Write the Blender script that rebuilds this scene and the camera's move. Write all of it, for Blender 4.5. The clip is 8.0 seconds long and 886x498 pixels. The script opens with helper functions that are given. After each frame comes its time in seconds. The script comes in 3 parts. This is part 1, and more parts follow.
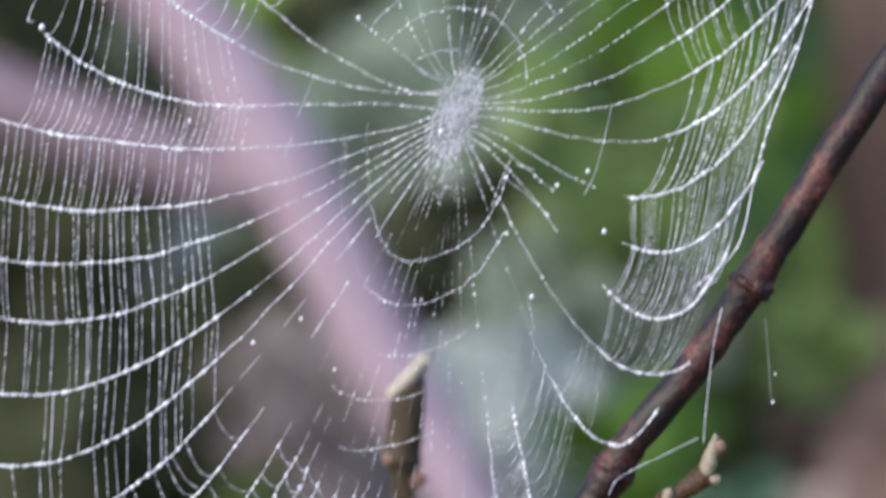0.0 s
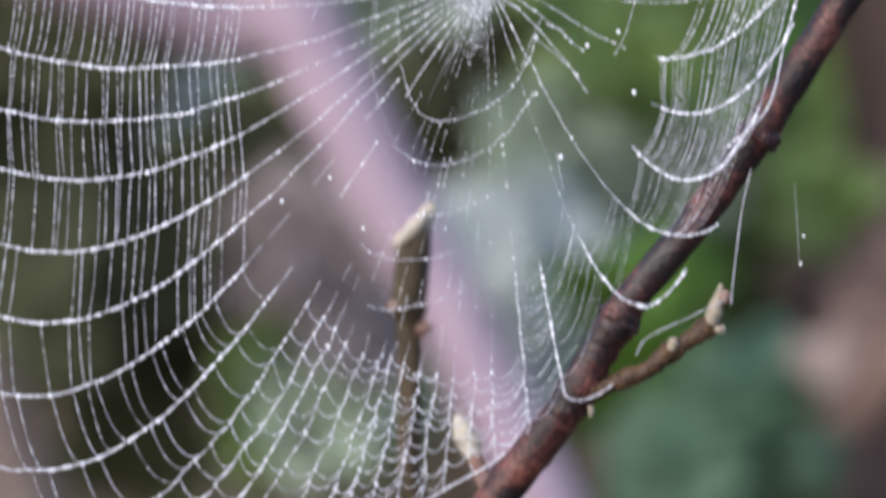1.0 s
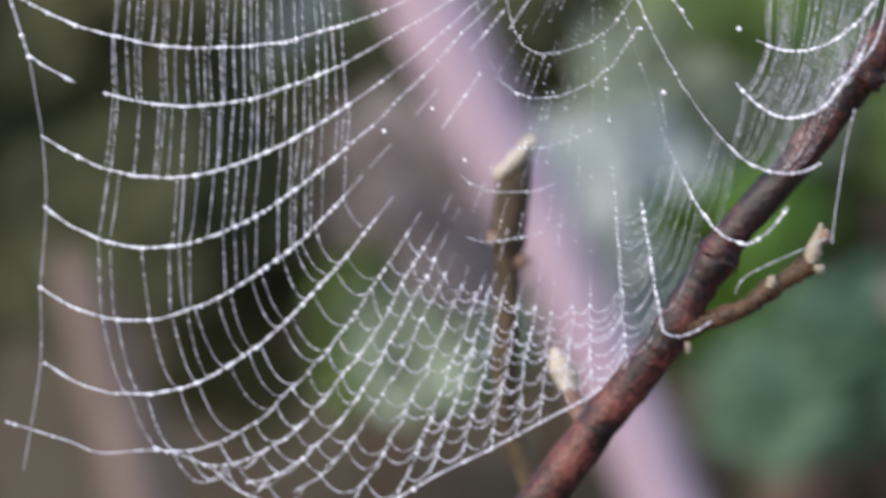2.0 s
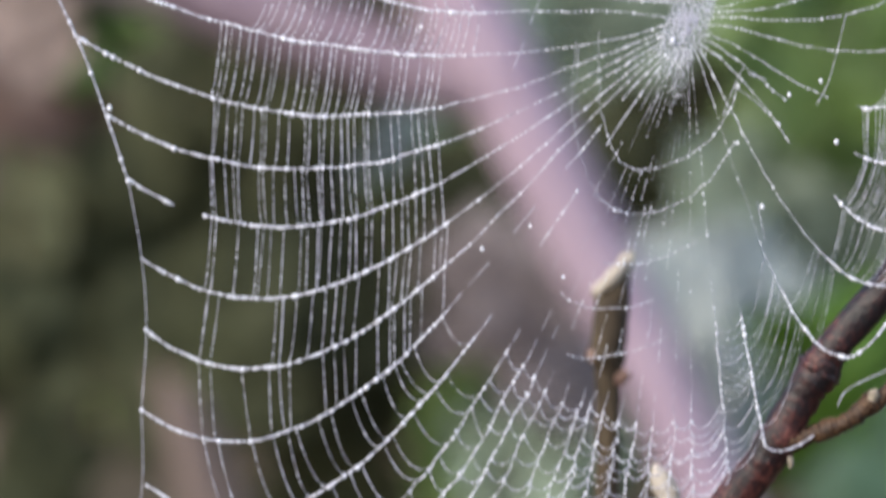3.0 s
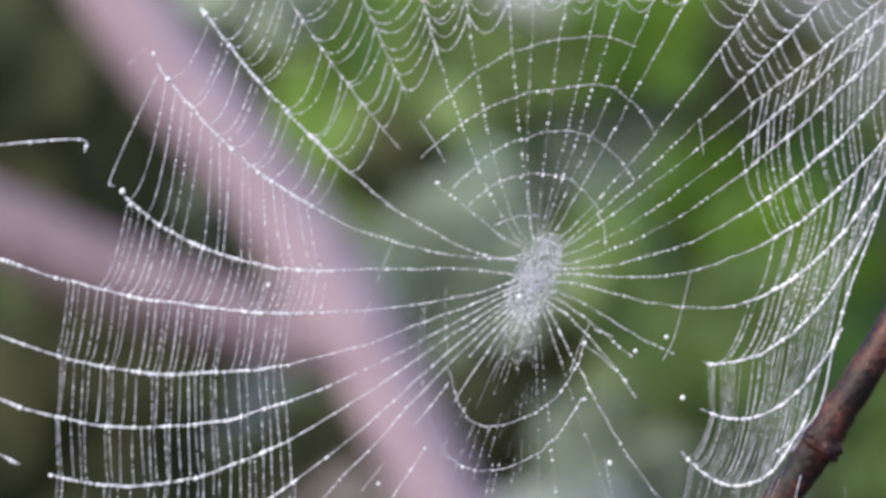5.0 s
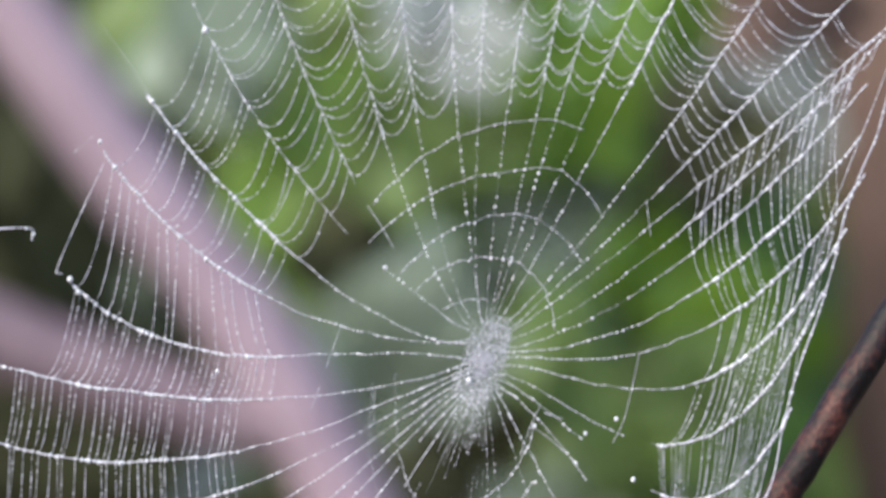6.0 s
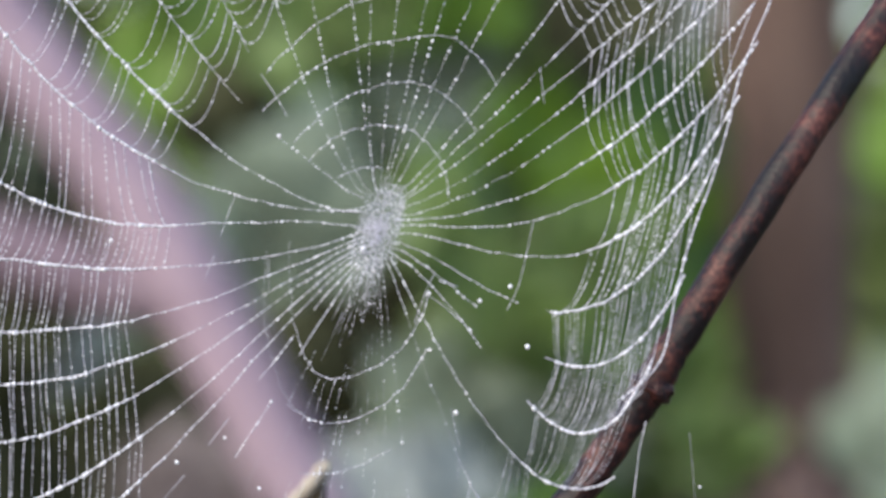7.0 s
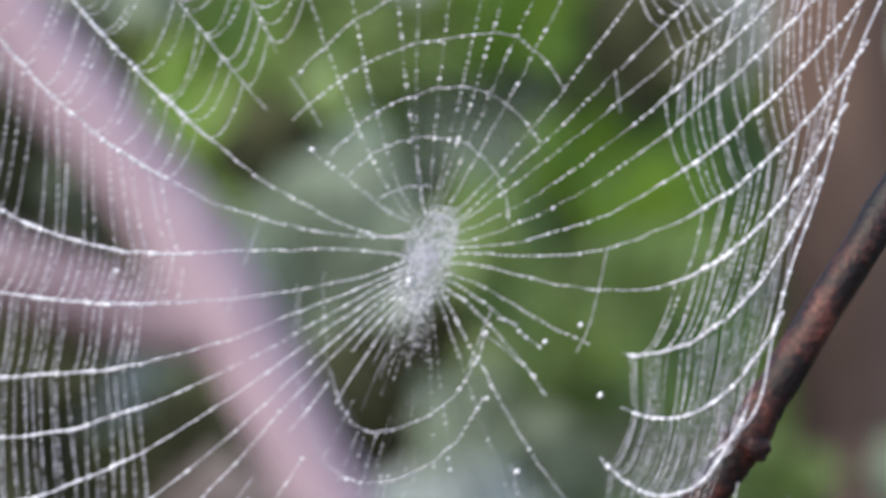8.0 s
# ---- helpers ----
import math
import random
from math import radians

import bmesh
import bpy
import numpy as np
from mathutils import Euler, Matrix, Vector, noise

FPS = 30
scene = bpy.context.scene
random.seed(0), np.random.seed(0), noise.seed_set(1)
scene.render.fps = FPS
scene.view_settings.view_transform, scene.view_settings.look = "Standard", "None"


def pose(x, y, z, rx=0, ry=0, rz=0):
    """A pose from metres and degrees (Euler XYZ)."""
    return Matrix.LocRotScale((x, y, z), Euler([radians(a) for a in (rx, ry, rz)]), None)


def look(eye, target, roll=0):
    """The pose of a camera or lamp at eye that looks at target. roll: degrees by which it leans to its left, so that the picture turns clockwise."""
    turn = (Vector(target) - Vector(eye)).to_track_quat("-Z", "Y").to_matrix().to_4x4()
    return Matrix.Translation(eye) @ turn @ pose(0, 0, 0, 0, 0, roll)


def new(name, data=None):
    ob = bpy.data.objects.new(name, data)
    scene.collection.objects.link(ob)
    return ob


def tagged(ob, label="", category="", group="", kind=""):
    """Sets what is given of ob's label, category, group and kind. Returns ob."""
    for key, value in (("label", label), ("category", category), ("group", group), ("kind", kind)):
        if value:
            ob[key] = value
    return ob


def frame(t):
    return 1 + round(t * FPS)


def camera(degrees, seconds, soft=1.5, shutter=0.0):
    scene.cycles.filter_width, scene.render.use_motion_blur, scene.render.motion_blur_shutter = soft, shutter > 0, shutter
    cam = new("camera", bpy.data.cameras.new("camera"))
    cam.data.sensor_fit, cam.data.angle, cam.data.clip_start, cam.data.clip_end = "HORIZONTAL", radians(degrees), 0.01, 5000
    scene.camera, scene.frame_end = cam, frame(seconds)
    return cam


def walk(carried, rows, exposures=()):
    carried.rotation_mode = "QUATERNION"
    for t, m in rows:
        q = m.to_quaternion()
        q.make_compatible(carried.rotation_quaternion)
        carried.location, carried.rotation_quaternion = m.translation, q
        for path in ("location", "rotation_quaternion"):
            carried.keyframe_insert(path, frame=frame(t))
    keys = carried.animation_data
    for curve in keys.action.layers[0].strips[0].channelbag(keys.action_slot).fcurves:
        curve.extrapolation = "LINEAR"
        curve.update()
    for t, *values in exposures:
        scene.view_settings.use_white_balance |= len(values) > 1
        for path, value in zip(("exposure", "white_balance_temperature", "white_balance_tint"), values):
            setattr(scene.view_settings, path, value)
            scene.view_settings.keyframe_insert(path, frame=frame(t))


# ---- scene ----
cam = camera(16, 8.0, soft=1.15, shutter=0.55)
HUB = 1.6                     # height of the web's hub over the ground
REACH = 0.9                   # from the lens to the web


def view(turn, tilt, lean, step):
    a, b = radians(turn), radians(tilt)
    eye = Vector((0, step - REACH, HUB))
    return look(eye, eye + Vector((-math.sin(a) * math.cos(b), math.cos(a) * math.cos(b), math.sin(b))), lean)


# seconds, turn to the left, tilt upwards, lean (degrees), step forward (metres)
walk(cam, [(t, view(turn, tilt, lean, step)) for t, turn, tilt, lean, step in (
    (0.0, 0.390, -1.916, -0.22, 0.000),
    (0.2, 0.651, -2.404, -0.14, 0.000),
    (0.3, 0.889, -2.472, -0.10, 0.000),
    (0.4, 0.912, -2.898, -0.07, 0.000),
    (0.5, 0.866, -3.165, -0.03, 0.000),
    (0.6, 0.939, -3.338, 0.00, 0.000),
    (0.8, 0.731, -3.899, 0.07, 0.000),
    (1.0, 0.513, -4.671, 0.14, 0.000),
    (1.2, 0.511, -5.285, 0.31, 0.000),
    (1.4, 0.764, -5.315, 0.49, 0.000),
    (1.5, 1.061, -5.604, 0.58, 0.000),
    (1.6, 1.192, -6.116, 0.36, 0.000),
    (1.7, 1.467, -6.188, 0.76, 0.000),
    (2.8, 4.022, -4.207, 0.30, 0.000),
    (3.0, 4.146, -3.806, 0.24, 0.000),
    (3.2, 4.179, -2.863, 0.39, 0.000),
    (3.4, 4.120, -2.033, 0.53, 0.000),
    (3.5, 3.867, -1.688, 0.60, 0.000),
    (3.6, 3.898, -1.704, 0.56, 0.000),
    (3.8, 3.901, -1.551, 0.48, 0.000),
    (4.0, 4.058, -1.004, 0.40, 0.000),
    (4.2, 3.517, -0.630, -0.05, 0.000),
    (4.4, 2.867, -0.454, 0.18, 0.000),
    (4.5, 2.467, -0.195, 0.29, 0.000),
    (4.6, 2.010, 0.058, 0.24, 0.000),
    (4.8, 1.717, 0.661, 0.15, 0.000),
    (5.0, 1.615, 0.956, 0.05, 0.000),
    (5.2, 1.333, 1.236, -0.39, 0.000),
    (6.3, 0.238, 2.613, -0.48, 0.000),
    (6.5, -0.156, 2.100, -0.46, 0.000),
    (6.7, -0.767, 0.825, -0.61, 0.000),
    (6.8, -1.213, 0.183, -0.69, 0.000),
    (6.9, -1.433, 0.045, -0.76, 0.000),
    (7.0, -1.450, -0.020, -0.85, 0.000),
    (7.1, -1.431, 0.039, -0.86, 0.000),
    (7.3, -1.510, 0.900, -0.92, 0.006),
    (7.4, -1.592, 0.598, -0.96, 0.018),
    (7.5, -1.452, 0.694, -0.95, 0.050),
    (7.6, -1.241, 0.471, -1.00, 0.072),
    (7.7, -0.850, 0.720, -0.90, 0.088),
    (7.8, -0.642, 0.528, -0.78, 0.102),
    (7.9, -0.420, 0.500, -0.77, 0.114),
    (8.0, -0.620, 0.577, -0.78, 0.126),
)], ((0.0, 1.01, 6380, 7), (1.5, 1.08, 6550, 9), (3.5, 1.04, 6680, 7), (5.0, 0.98, 6700, 6), (7.0, 0.93, 6700, 6), (8.0, 1.0, 6700, 6)))
cam.data.dof.use_dof = True
cam.data.dof.focus_distance = 0.84
cam.data.dof.aperture_fstop = 8.4

# ---- light: a bright overcast morning ----
world = bpy.data.worlds.new("sky")
scene.world = world
world.use_nodes = True
sky = world.node_tree.nodes.new("ShaderNodeTexSky")
sky.sky_type, sky.sun_disc = "NISHITA", False
sky.sun_elevation, sky.sun_rotation = radians(40), radians(221)
sky.air_density, sky.dust_density, sky.ozone_density = 1.0, 2.2, 1.0
world.node_tree.links.new(sky.outputs[0], world.node_tree.nodes["Background"].inputs[0])
world.node_tree.nodes["Background"].inputs[1].default_value = 0.145
sun = new("sun", bpy.data.lights.new("sun", "SUN"))
sun.data.energy, sun.data.angle, sun.data.color = 1.35, radians(45), (1.0, 0.95, 0.88)
sun.matrix_world = look((-1.75, -1.15, 1.8), (0, 0, 0))


# ---- materials ----
def shader(name, rough=0.5, spec=0.5):
    m = bpy.data.materials.new(name)
    m.use_nodes = True
    p = m.node_tree.nodes["Principled BSDF"]
    p.inputs["Roughness"].default_value = rough
    p.inputs["Specular IOR Level"].default_value = spec
    return m, m.node_tree, p


def surface(name, colours, scale, rough=0.6, bump=0.3, fine=6.0, stretch=(1, 1, 1), spec=0.4, each=0.0, low=0.3, high=0.7):
    """Two scales of noise between colours, fine relief, and a shift from piece to piece."""
    m, tree, p = shader(name, rough, spec)
    add, link = tree.nodes.new, tree.links.new
    where, mapping = add("ShaderNodeTexCoord"), add("ShaderNodeMapping")
    mapping.inputs["Scale"].default_value = stretch
    link(where.outputs["Object"], mapping.inputs["Vector"])
    big, small = add("ShaderNodeTexNoise"), add("ShaderNodeTexNoise")
    for node, s in ((big, scale), (small, scale * fine)):
        node.inputs["Scale"].default_value, node.inputs["Detail"].default_value = s, 6
        link(mapping.outputs[0], node.inputs["Vector"])
    mix = add("ShaderNodeMath")
    mix.operation = "MULTIPLY_ADD"
    mix.inputs[1].default_value = 0.35
    link(small.outputs["Fac"], mix.inputs[0])
    half = add("ShaderNodeMath")
    half.operation = "MULTIPLY"
    half.inputs[1].default_value = 0.65
    link(big.outputs["Fac"], half.inputs[0])
    link(half.outputs[0], mix.inputs[2])
    out = mix.outputs[0]
    if each:
        geo, info, shift = add("ShaderNodeNewGeometry"), add("ShaderNodeObjectInfo"), add("ShaderNodeMath")
        both = add("ShaderNodeMath")
        link(geo.outputs["Random Per Island"], both.inputs[0])
        link(info.outputs["Random"], both.inputs[1])
        shift.operation = "MULTIPLY_ADD"
        shift.inputs[1].default_value = each
        link(both.outputs[0], shift.inputs[0])
        lower = add("ShaderNodeMath")
        lower.inputs[1].default_value = -each
        link(out, lower.inputs[0])
        link(lower.outputs[0], shift.inputs[2])
        out = shift.outputs[0]
    ramp = add("ShaderNodeValToRGB")
    ramp.color_ramp.elements[0].position, ramp.color_ramp.elements[1].position = low, high
    for e, c in zip(ramp.color_ramp.elements, (colours[0], colours[-1])):
        e.color = (*c, 1)
    for n, c in enumerate(colours[1:-1]):
        ramp.color_ramp.elements.new(low + (high - low) * (n + 1) / (len(colours) - 1)).color = (*c, 1)
    link(out, ramp.inputs[0])
    link(ramp.outputs[0], p.inputs["Base Color"])
    relief = add("ShaderNodeBump")
    relief.inputs["Strength"].default_value, relief.inputs["Distance"].default_value = bump, 0.0006
    link(small.outputs["Fac"], relief.inputs["Height"])
    link(relief.outputs[0], p.inputs["Normal"])
    return m


def silk_material(name, clear, tint=(0.65, 0.65, 0.78)):
    """Wet silk: white, glossy, partly see-through, uneven along its length."""
    m, tree, p = shader(name, 0.3, 0.6)
    add, link = tree.nodes.new, tree.links.new
    p.inputs["Base Color"].default_value = (*tint, 1)
    gap, blend = add("ShaderNodeBsdfTransparent"), add("ShaderNodeMixShader")
    where, grain, span = add("ShaderNodeTexCoord"), add("ShaderNodeTexNoise"), add("ShaderNodeMapRange")
    grain.inputs["Scale"].default_value, grain.inputs["Detail"].default_value = 260, 3
    link(where.outputs["Object"], grain.inputs["Vector"])
    span.inputs["From Min"].default_value, span.inputs["From Max"].default_value = 0.35, 0.65
    span.inputs["To Min"].default_value, span.inputs["To Max"].default_value = max(0, clear - 0.3), min(0.95, clear + 0.2)
    link(grain.outputs["Fac"], span.inputs["Value"])
    link(span.outputs[0], blend.inputs[0])
    link(p.outputs[0], blend.inputs[1])
    link(gap.outputs[0], blend.inputs[2])
    link(blend.outputs[0], tree.nodes["Material Output"].inputs[0])
    return m


SILK = silk_material("wet_silk", 0.47)
SILK_FINE = silk_material("fine_wet_silk", 0.63)
DEW, _, dew_node = shader("dew", 0.07, 0.8)
# near-opaque white: the sparkle of the drops is put into their base colour
dew_node.inputs["Base Color"].default_value = (0.82, 0.83, 0.93, 1)
dew_node.inputs["Transmission Weight"].default_value = 0.1
dew_node.inputs["IOR"].default_value = 1.33
BARK = surface("red_bark", [(0.006, 0.004, 0.006), (0.018, 0.007, 0.009), (0.068, 0.02, 0.018), (0.15, 0.052, 0.043)], 64, 0.42, 0.9, 9, spec=0.38, low=0.4, high=0.63)
SHOOT = surface("young_bark", [(0.02, 0.01, 0.006), (0.075, 0.037, 0.018), (0.19, 0.105, 0.05)], 110, 0.5, 0.9, 8, low=0.38, high=0.64)
BUD = surface("bud_scale", [(0.09, 0.04, 0.032), (0.18, 0.1, 0.08), (0.28, 0.2, 0.16)], 150, 0.5, 0.6)
DEAD = surface("dead_stem", [(0.012, 0.008, 0.006), (0.042, 0.028, 0.015), (0.115, 0.08, 0.042)], 60, 0.7, 0.8, 6, (1, 1, 0.3))
CUT = surface("weathered_cut", [(0.26, 0.22, 0.18), (0.41, 0.36, 0.31), (0.52, 0.47, 0.42)], 120, 0.75, 0.5)
DOWNY = surface("downy_bud", [(0.15, 0.12, 0.09), (0.25, 0.21, 0.165), (0.35, 0.3, 0.25)], 120, 0.7, 0.5)
MAUVE = surface("mauve_stem", [(0.28, 0.203, 0.27), (0.36, 0.268, 0.346), (0.425, 0.328, 0.4)], 14, 0.55, 0.3, 6, (1, 1, 0.4))
EARTHY = surface("earthy_stem", [(0.088, 0.064, 0.06), (0.135, 0.1, 0.092), (0.195, 0.15, 0.137)], 12, 0.65, 0.4, 6, (1, 1, 0.4))
DUSKY = surface("dusky_stem", [(0.145, 0.102, 0.138), (0.205, 0.147, 0.19), (0.28, 0.21, 0.245)], 12, 0.6, 0.3, 6, (1, 1, 0.4))
TRUNK = surface("grey_brown_bark", [(0.09, 0.055, 0.047), (0.15, 0.096, 0.08), (0.215, 0.148, 0.122)], 10, 0.85, 1.0, 8, (1, 1, 0.25))
LEAF = surface("green_leaf", [(0.05, 0.115, 0.012), (0.1, 0.2, 0.018), (0.165, 0.28, 0.035)], 16, 0.45, 0.4, 6, each=0.25)
LEAF_MID = surface("dull_green_leaf", [(0.042, 0.08, 0.018), (0.074, 0.128, 0.03), (0.115, 0.185, 0.048)], 16, 0.5, 0.4, 6, each=0.25)
LEAF_PALE = surface("pale_leaf_underside", [(0.22, 0.255, 0.255), (0.3, 0.34, 0.34), (0.39, 0.43, 0.43)], 14, 0.6, 0.4, 6, each=0.2)
LEAF_TEAL = surface("blue_green_leaf", [(0.028, 0.064, 0.036), (0.047, 0.1, 0.058), (0.075, 0.14, 0.085)], 16, 0.55, 0.4, 6, each=0.2)
LEAF_GREY = surface("grey_green_leaf", [(0.105, 0.15, 0.108), (0.165, 0.215, 0.163), (0.225, 0.28, 0.225)], 14, 0.55, 0.4, 6, each=0.2)
LEAF_MAUVE = surface("faded_mauve_leaf", [(0.11, 0.09, 0.096), (0.172, 0.144, 0.154), (0.235, 0.2, 0.215)], 14, 0.6, 0.4, 6, each=0.2)
LEAF_TAN = surface("dry_tan_leaf", [(0.17, 0.125, 0.118), (0.235, 0.18, 0.17), (0.3, 0.24, 0.225)], 14, 0.7, 0.4, 6, each=0.2)
# the shade inside the hedge is put into this dark leaf colour
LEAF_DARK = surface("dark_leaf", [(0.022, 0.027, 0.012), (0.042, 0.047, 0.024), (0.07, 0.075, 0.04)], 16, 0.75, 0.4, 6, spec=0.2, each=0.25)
LEAF_BROWN = surface("withered_leaf", [(0.06, 0.036, 0.033), (0.11, 0.071, 0.064), (0.175, 0.12, 0.108)], 16, 0.7, 0.5, 6, each=0.25)
HEDGE = surface("hedge_leaf", [(0.06, 0.082, 0.026), (0.115, 0.155, 0.046), (0.19, 0.26, 0.075)], 9, 0.55, 0.3, 6, each=0.6)
SOIL = surface("soil", [(0.03, 0.022, 0.015), (0.06, 0.045, 0.03), (0.1, 0.085, 0.05)], 3, 0.9, 1.0, 12)


# ---- mesh helpers ----
def mesh_object(name, verts, faces, material, parent=None, label="", smooth=True):
    me = bpy.data.meshes.new(name)
    me.from_pydata([tuple(v) for v in verts], [], faces)
    me.materials.append(material)
    if smooth:
        me.polygons.foreach_set("use_smooth", [True] * len(me.polygons))
    me.update()
    ob = new(name, me)
    if parent is not None:
        ob.parent = parent
    if label:
        ob["label"] = label
    return ob


def part(name, bm, material, parent, label=""):
    me = bpy.data.meshes.new(name)
    bm.to_mesh(me)
    bm.free()
    me.materials.append(material)
    me.polygons.foreach_set("use_smooth", [True] * len(me.polygons))
    ob = new(name, me)
    ob.parent = parent
    if label:
        ob["label"] = label
    return ob


def smooth_line(points, steps):
    """A rounded line through points (rows of numbers)."""
    p = [np.array(q, float) for q in points]
    p = [2 * p[0] - p[1]] + p + [2 * p[-1] - p[-2]]
    out = []
    for a, b, c, d in zip(p, p[1:], p[2:], p[3:]):
        for n in range(steps):
            t = n / steps
            out.append(0.5 * (2 * b + (c - a) * t + (2 * a - 5 * b + 4 * c - d) * t * t + (3 * b - a - 3 * c + d) * t ** 3))
    return out + [p[-2]]


def tube(line, radii, sides, verts, faces, lumps=0.0, caps=True):
    """Adds a tube along a line of points to verts and faces."""
    line = np.asarray(line, float)
    ahead = np.gradient(line, axis=0)
    ahead /= np.linalg.norm(ahead, axis=1)[:, None] + 1e-12
    up = np.array((0.0, 1.0, 0.0)) if abs(ahead[:, 1]).max() < 0.95 else np.array((1.0, 0.0, 0.0))
    first = len(verts)
    for n, (c, a) in enumerate(zip(line, ahead)):
        r = radii[n] if hasattr(radii, "__len__") else radii
        u = np.cross(a, up)
        u /= np.linalg.norm(u) + 1e-12
        v = np.cross(u, a)
        for k in range(sides):
            w = 2 * math.pi * k / sides
            g = r
            if lumps:
                g *= 1 + lumps * noise.noise(Vector(c) * (0.35 / max(r, 1e-4)) + Vector((math.cos(w), math.sin(w), 0)) * 0.8)
            verts.append(c + g * (math.cos(w) * u + math.sin(w) * v))
        if n:
            o = first + (n - 1) * sides
            for k in range(sides):
                m = (k + 1) % sides
                faces.append((o + k, o + m, o + sides + m, o + sides + k))
    if caps:
        faces.append(tuple(range(first + sides - 1, first - 1, -1)))
        o = first + (len(line) - 1) * sides
        faces.append(tuple(range(o, o + sides)))


def limb(name, rows, material, parent, sides=14, steps=8, lumps=0.12, label=""):
    """A woody piece: rows of x, y, z, radius."""
    line = np.array(smooth_line(rows, steps))
    verts, faces = [], []
    tube(line[:, :3], np.abs(line[:, 3]), sides, verts, faces, lumps)
    return mesh_object(name, verts, faces, material, parent, label)


ICO_BM = bmesh.new()
bmesh.ops.create_icosphere(ICO_BM, subdivisions=1, radius=1)
ICO_V = np.array([v.co for v in ICO_BM.verts])
ICO_F = [tuple(v.index for v in f.verts) for f in ICO_BM.faces]
ICO_BM.free()


def bead(place, r, verts, faces, tall=1.0):
    o = len(verts)
    verts.extend(np.asarray(place) + ICO_V * (r, r, r * tall))
    faces.extend([(a + o, b + o, c + o) for a, b, c in ICO_F])


# ---- ground and far hedge ----
def ground_sheet():
    bm = bmesh.new()
    bmesh.ops.create_grid(bm, x_segments=60, y_segments=60, size=60)
    for v in bm.verts:
        v.co.x, v.co.y = v.co.x * abs(v.co.x / 60) ** 0.8, v.co.y * abs(v.co.y / 60) ** 0.8
        v.co.z = 0.03 * noise.noise(v.co * 0.8) - 0.01
    bmesh.ops.scale(bm, vec=(8, 8, 1), verts=bm.verts)
    ob = part("ground", bm, SOIL, None)
    return tagged(ob, "dark bare soil under the hedge", "ground", kind="structure")


def hedge_mass(name, count, x0, x1, y0, y1, z0, z1, size, material, seed, label):
    """Countless small leaves, folded along the midrib, in one sheet of foliage."""
    rnd = random.Random(seed)
    verts, faces = [], []
    for _ in range(count):
        c = np.array((rnd.uniform(x0, x1), rnd.uniform(y0, y1), rnd.uniform(z0, z1)))
        turn = np.array(Euler((rnd.uniform(0.4, 2.2), rnd.uniform(-0.7, 0.7), rnd.uniform(-1.2, 1.2))).to_matrix())
        s = size * rnd.uniform(0.6, 1.4)
        leaf = np.array([(0, -1, 0), (0.42, -0.35, 0.1), (0.36, 0.4, 0.12), (0, 1, -0.1), (-0.36, 0.4, 0.12), (-0.42, -0.35, 0.1), (0, 0, 0)])
        o = len(verts)
        verts.extend(c + s * leaf @ turn.T)
        faces.extend([(o, o + 1, o + 6), (o + 1, o + 2, o + 6), (o + 2, o + 3, o + 6), (o + 3, o + 4, o + 6), (o + 4, o + 5, o + 6), (o + 5, o, o + 6)])
    ob = mesh_object(name, verts, faces, material, None, "", False)
    return tagged(ob, label, "hedge", kind="stuff")


ground_sheet()
hedge_mass("hedge", 30000, -8.5, 8.5, 11.6, 15.0, 0.0, 6.0, 0.12, HEDGE, 3, "dense dark green hedge foliage in the distance")


# ---- the tree trunk, the mauve stems and the leaves behind the web ----
def trunk():
    root = tagged(new("tree_trunk"), "grey-brown upright tree trunk standing in the hedge", "tree trunk")
    rows = [(1.160, 7.665, -0.03, 0.27), (1.162, 7.665, 0.12, 0.22), (1.165, 7.665, 0.525, 0.1923), (1.161, 7.665, 1.600, 0.1797), (1.158, 7.665, 2.675, 0.1713), (1.176, 7.665, 4.364, 0.1422)]
    limb("trunk", rows, TRUNK, root, 24, 10, 0.16)
    limb("bough", [(1.161, 7.563, 2.450, 0.0501), (1.236, 7.410, 2.553, 0.0456), (1.415, 7.410, 2.673, 0.0333)], TRUNK, root, 12)
    return root


def mauve_plant():
    root = tagged(new("thick_stemmed_plant"), "tall plant with thick mauve fleshy stems, far out of focus", "plant")
    rows = [(-1.310, 4.860, 3.140, 0.074), (-1.035, 4.860, 2.580, 0.078), (-0.795, 4.860, 2.222, 0.080), (-0.638, 4.860, 1.997, 0.080), (-0.482, 4.860, 1.803, 0.080),
            (-0.355, 4.860, 1.605, 0.081), (-0.254, 4.860, 1.424, 0.078), (-0.152, 4.860, 1.226, 0.074), (-0.041, 4.860, 1.022, 0.0660), (0.041, 4.860, 0.846, 0.0654),
            (0.155, 4.860, 0.609, 0.0690), (0.341, 4.860, 0.154, 0.0729)]
    rows.append((rows[-1][0] + 0.05, rows[-1][1], -0.02, 0.08))
    limb("main_stem", rows, MAUVE, root, 20, 10, 0.06)
    limb("side_stem", [(-0.268, 4.860, 1.507, 0.0462), (-0.434, 4.860, 1.528, 0.0633), (-0.578, 4.860, 1.579, 0.0690), (-0.723, 4.860, 1.631, 0.0729), (-0.904, 4.860, 1.703, 0.0786), (-1.110, 4.860, 1.786, 0.0846), (-1.394, 4.860, 1.941, 0.0768)],
         DUSKY, root, 18, 10, 0.08, "dusky grey-mauve side stem")
    return root


def low_stem(rows, material, label):
    root = tagged(new("woody_stem"), label, "stem", "stems behind the web")
    limb("stem", rows, material, root, 16, 8, 0.1)
    return root


def to_ground(rows, r):
    x, y, z, _ = rows[-1]
    return rows + [(x * 1.04, y, -0.02, r)]


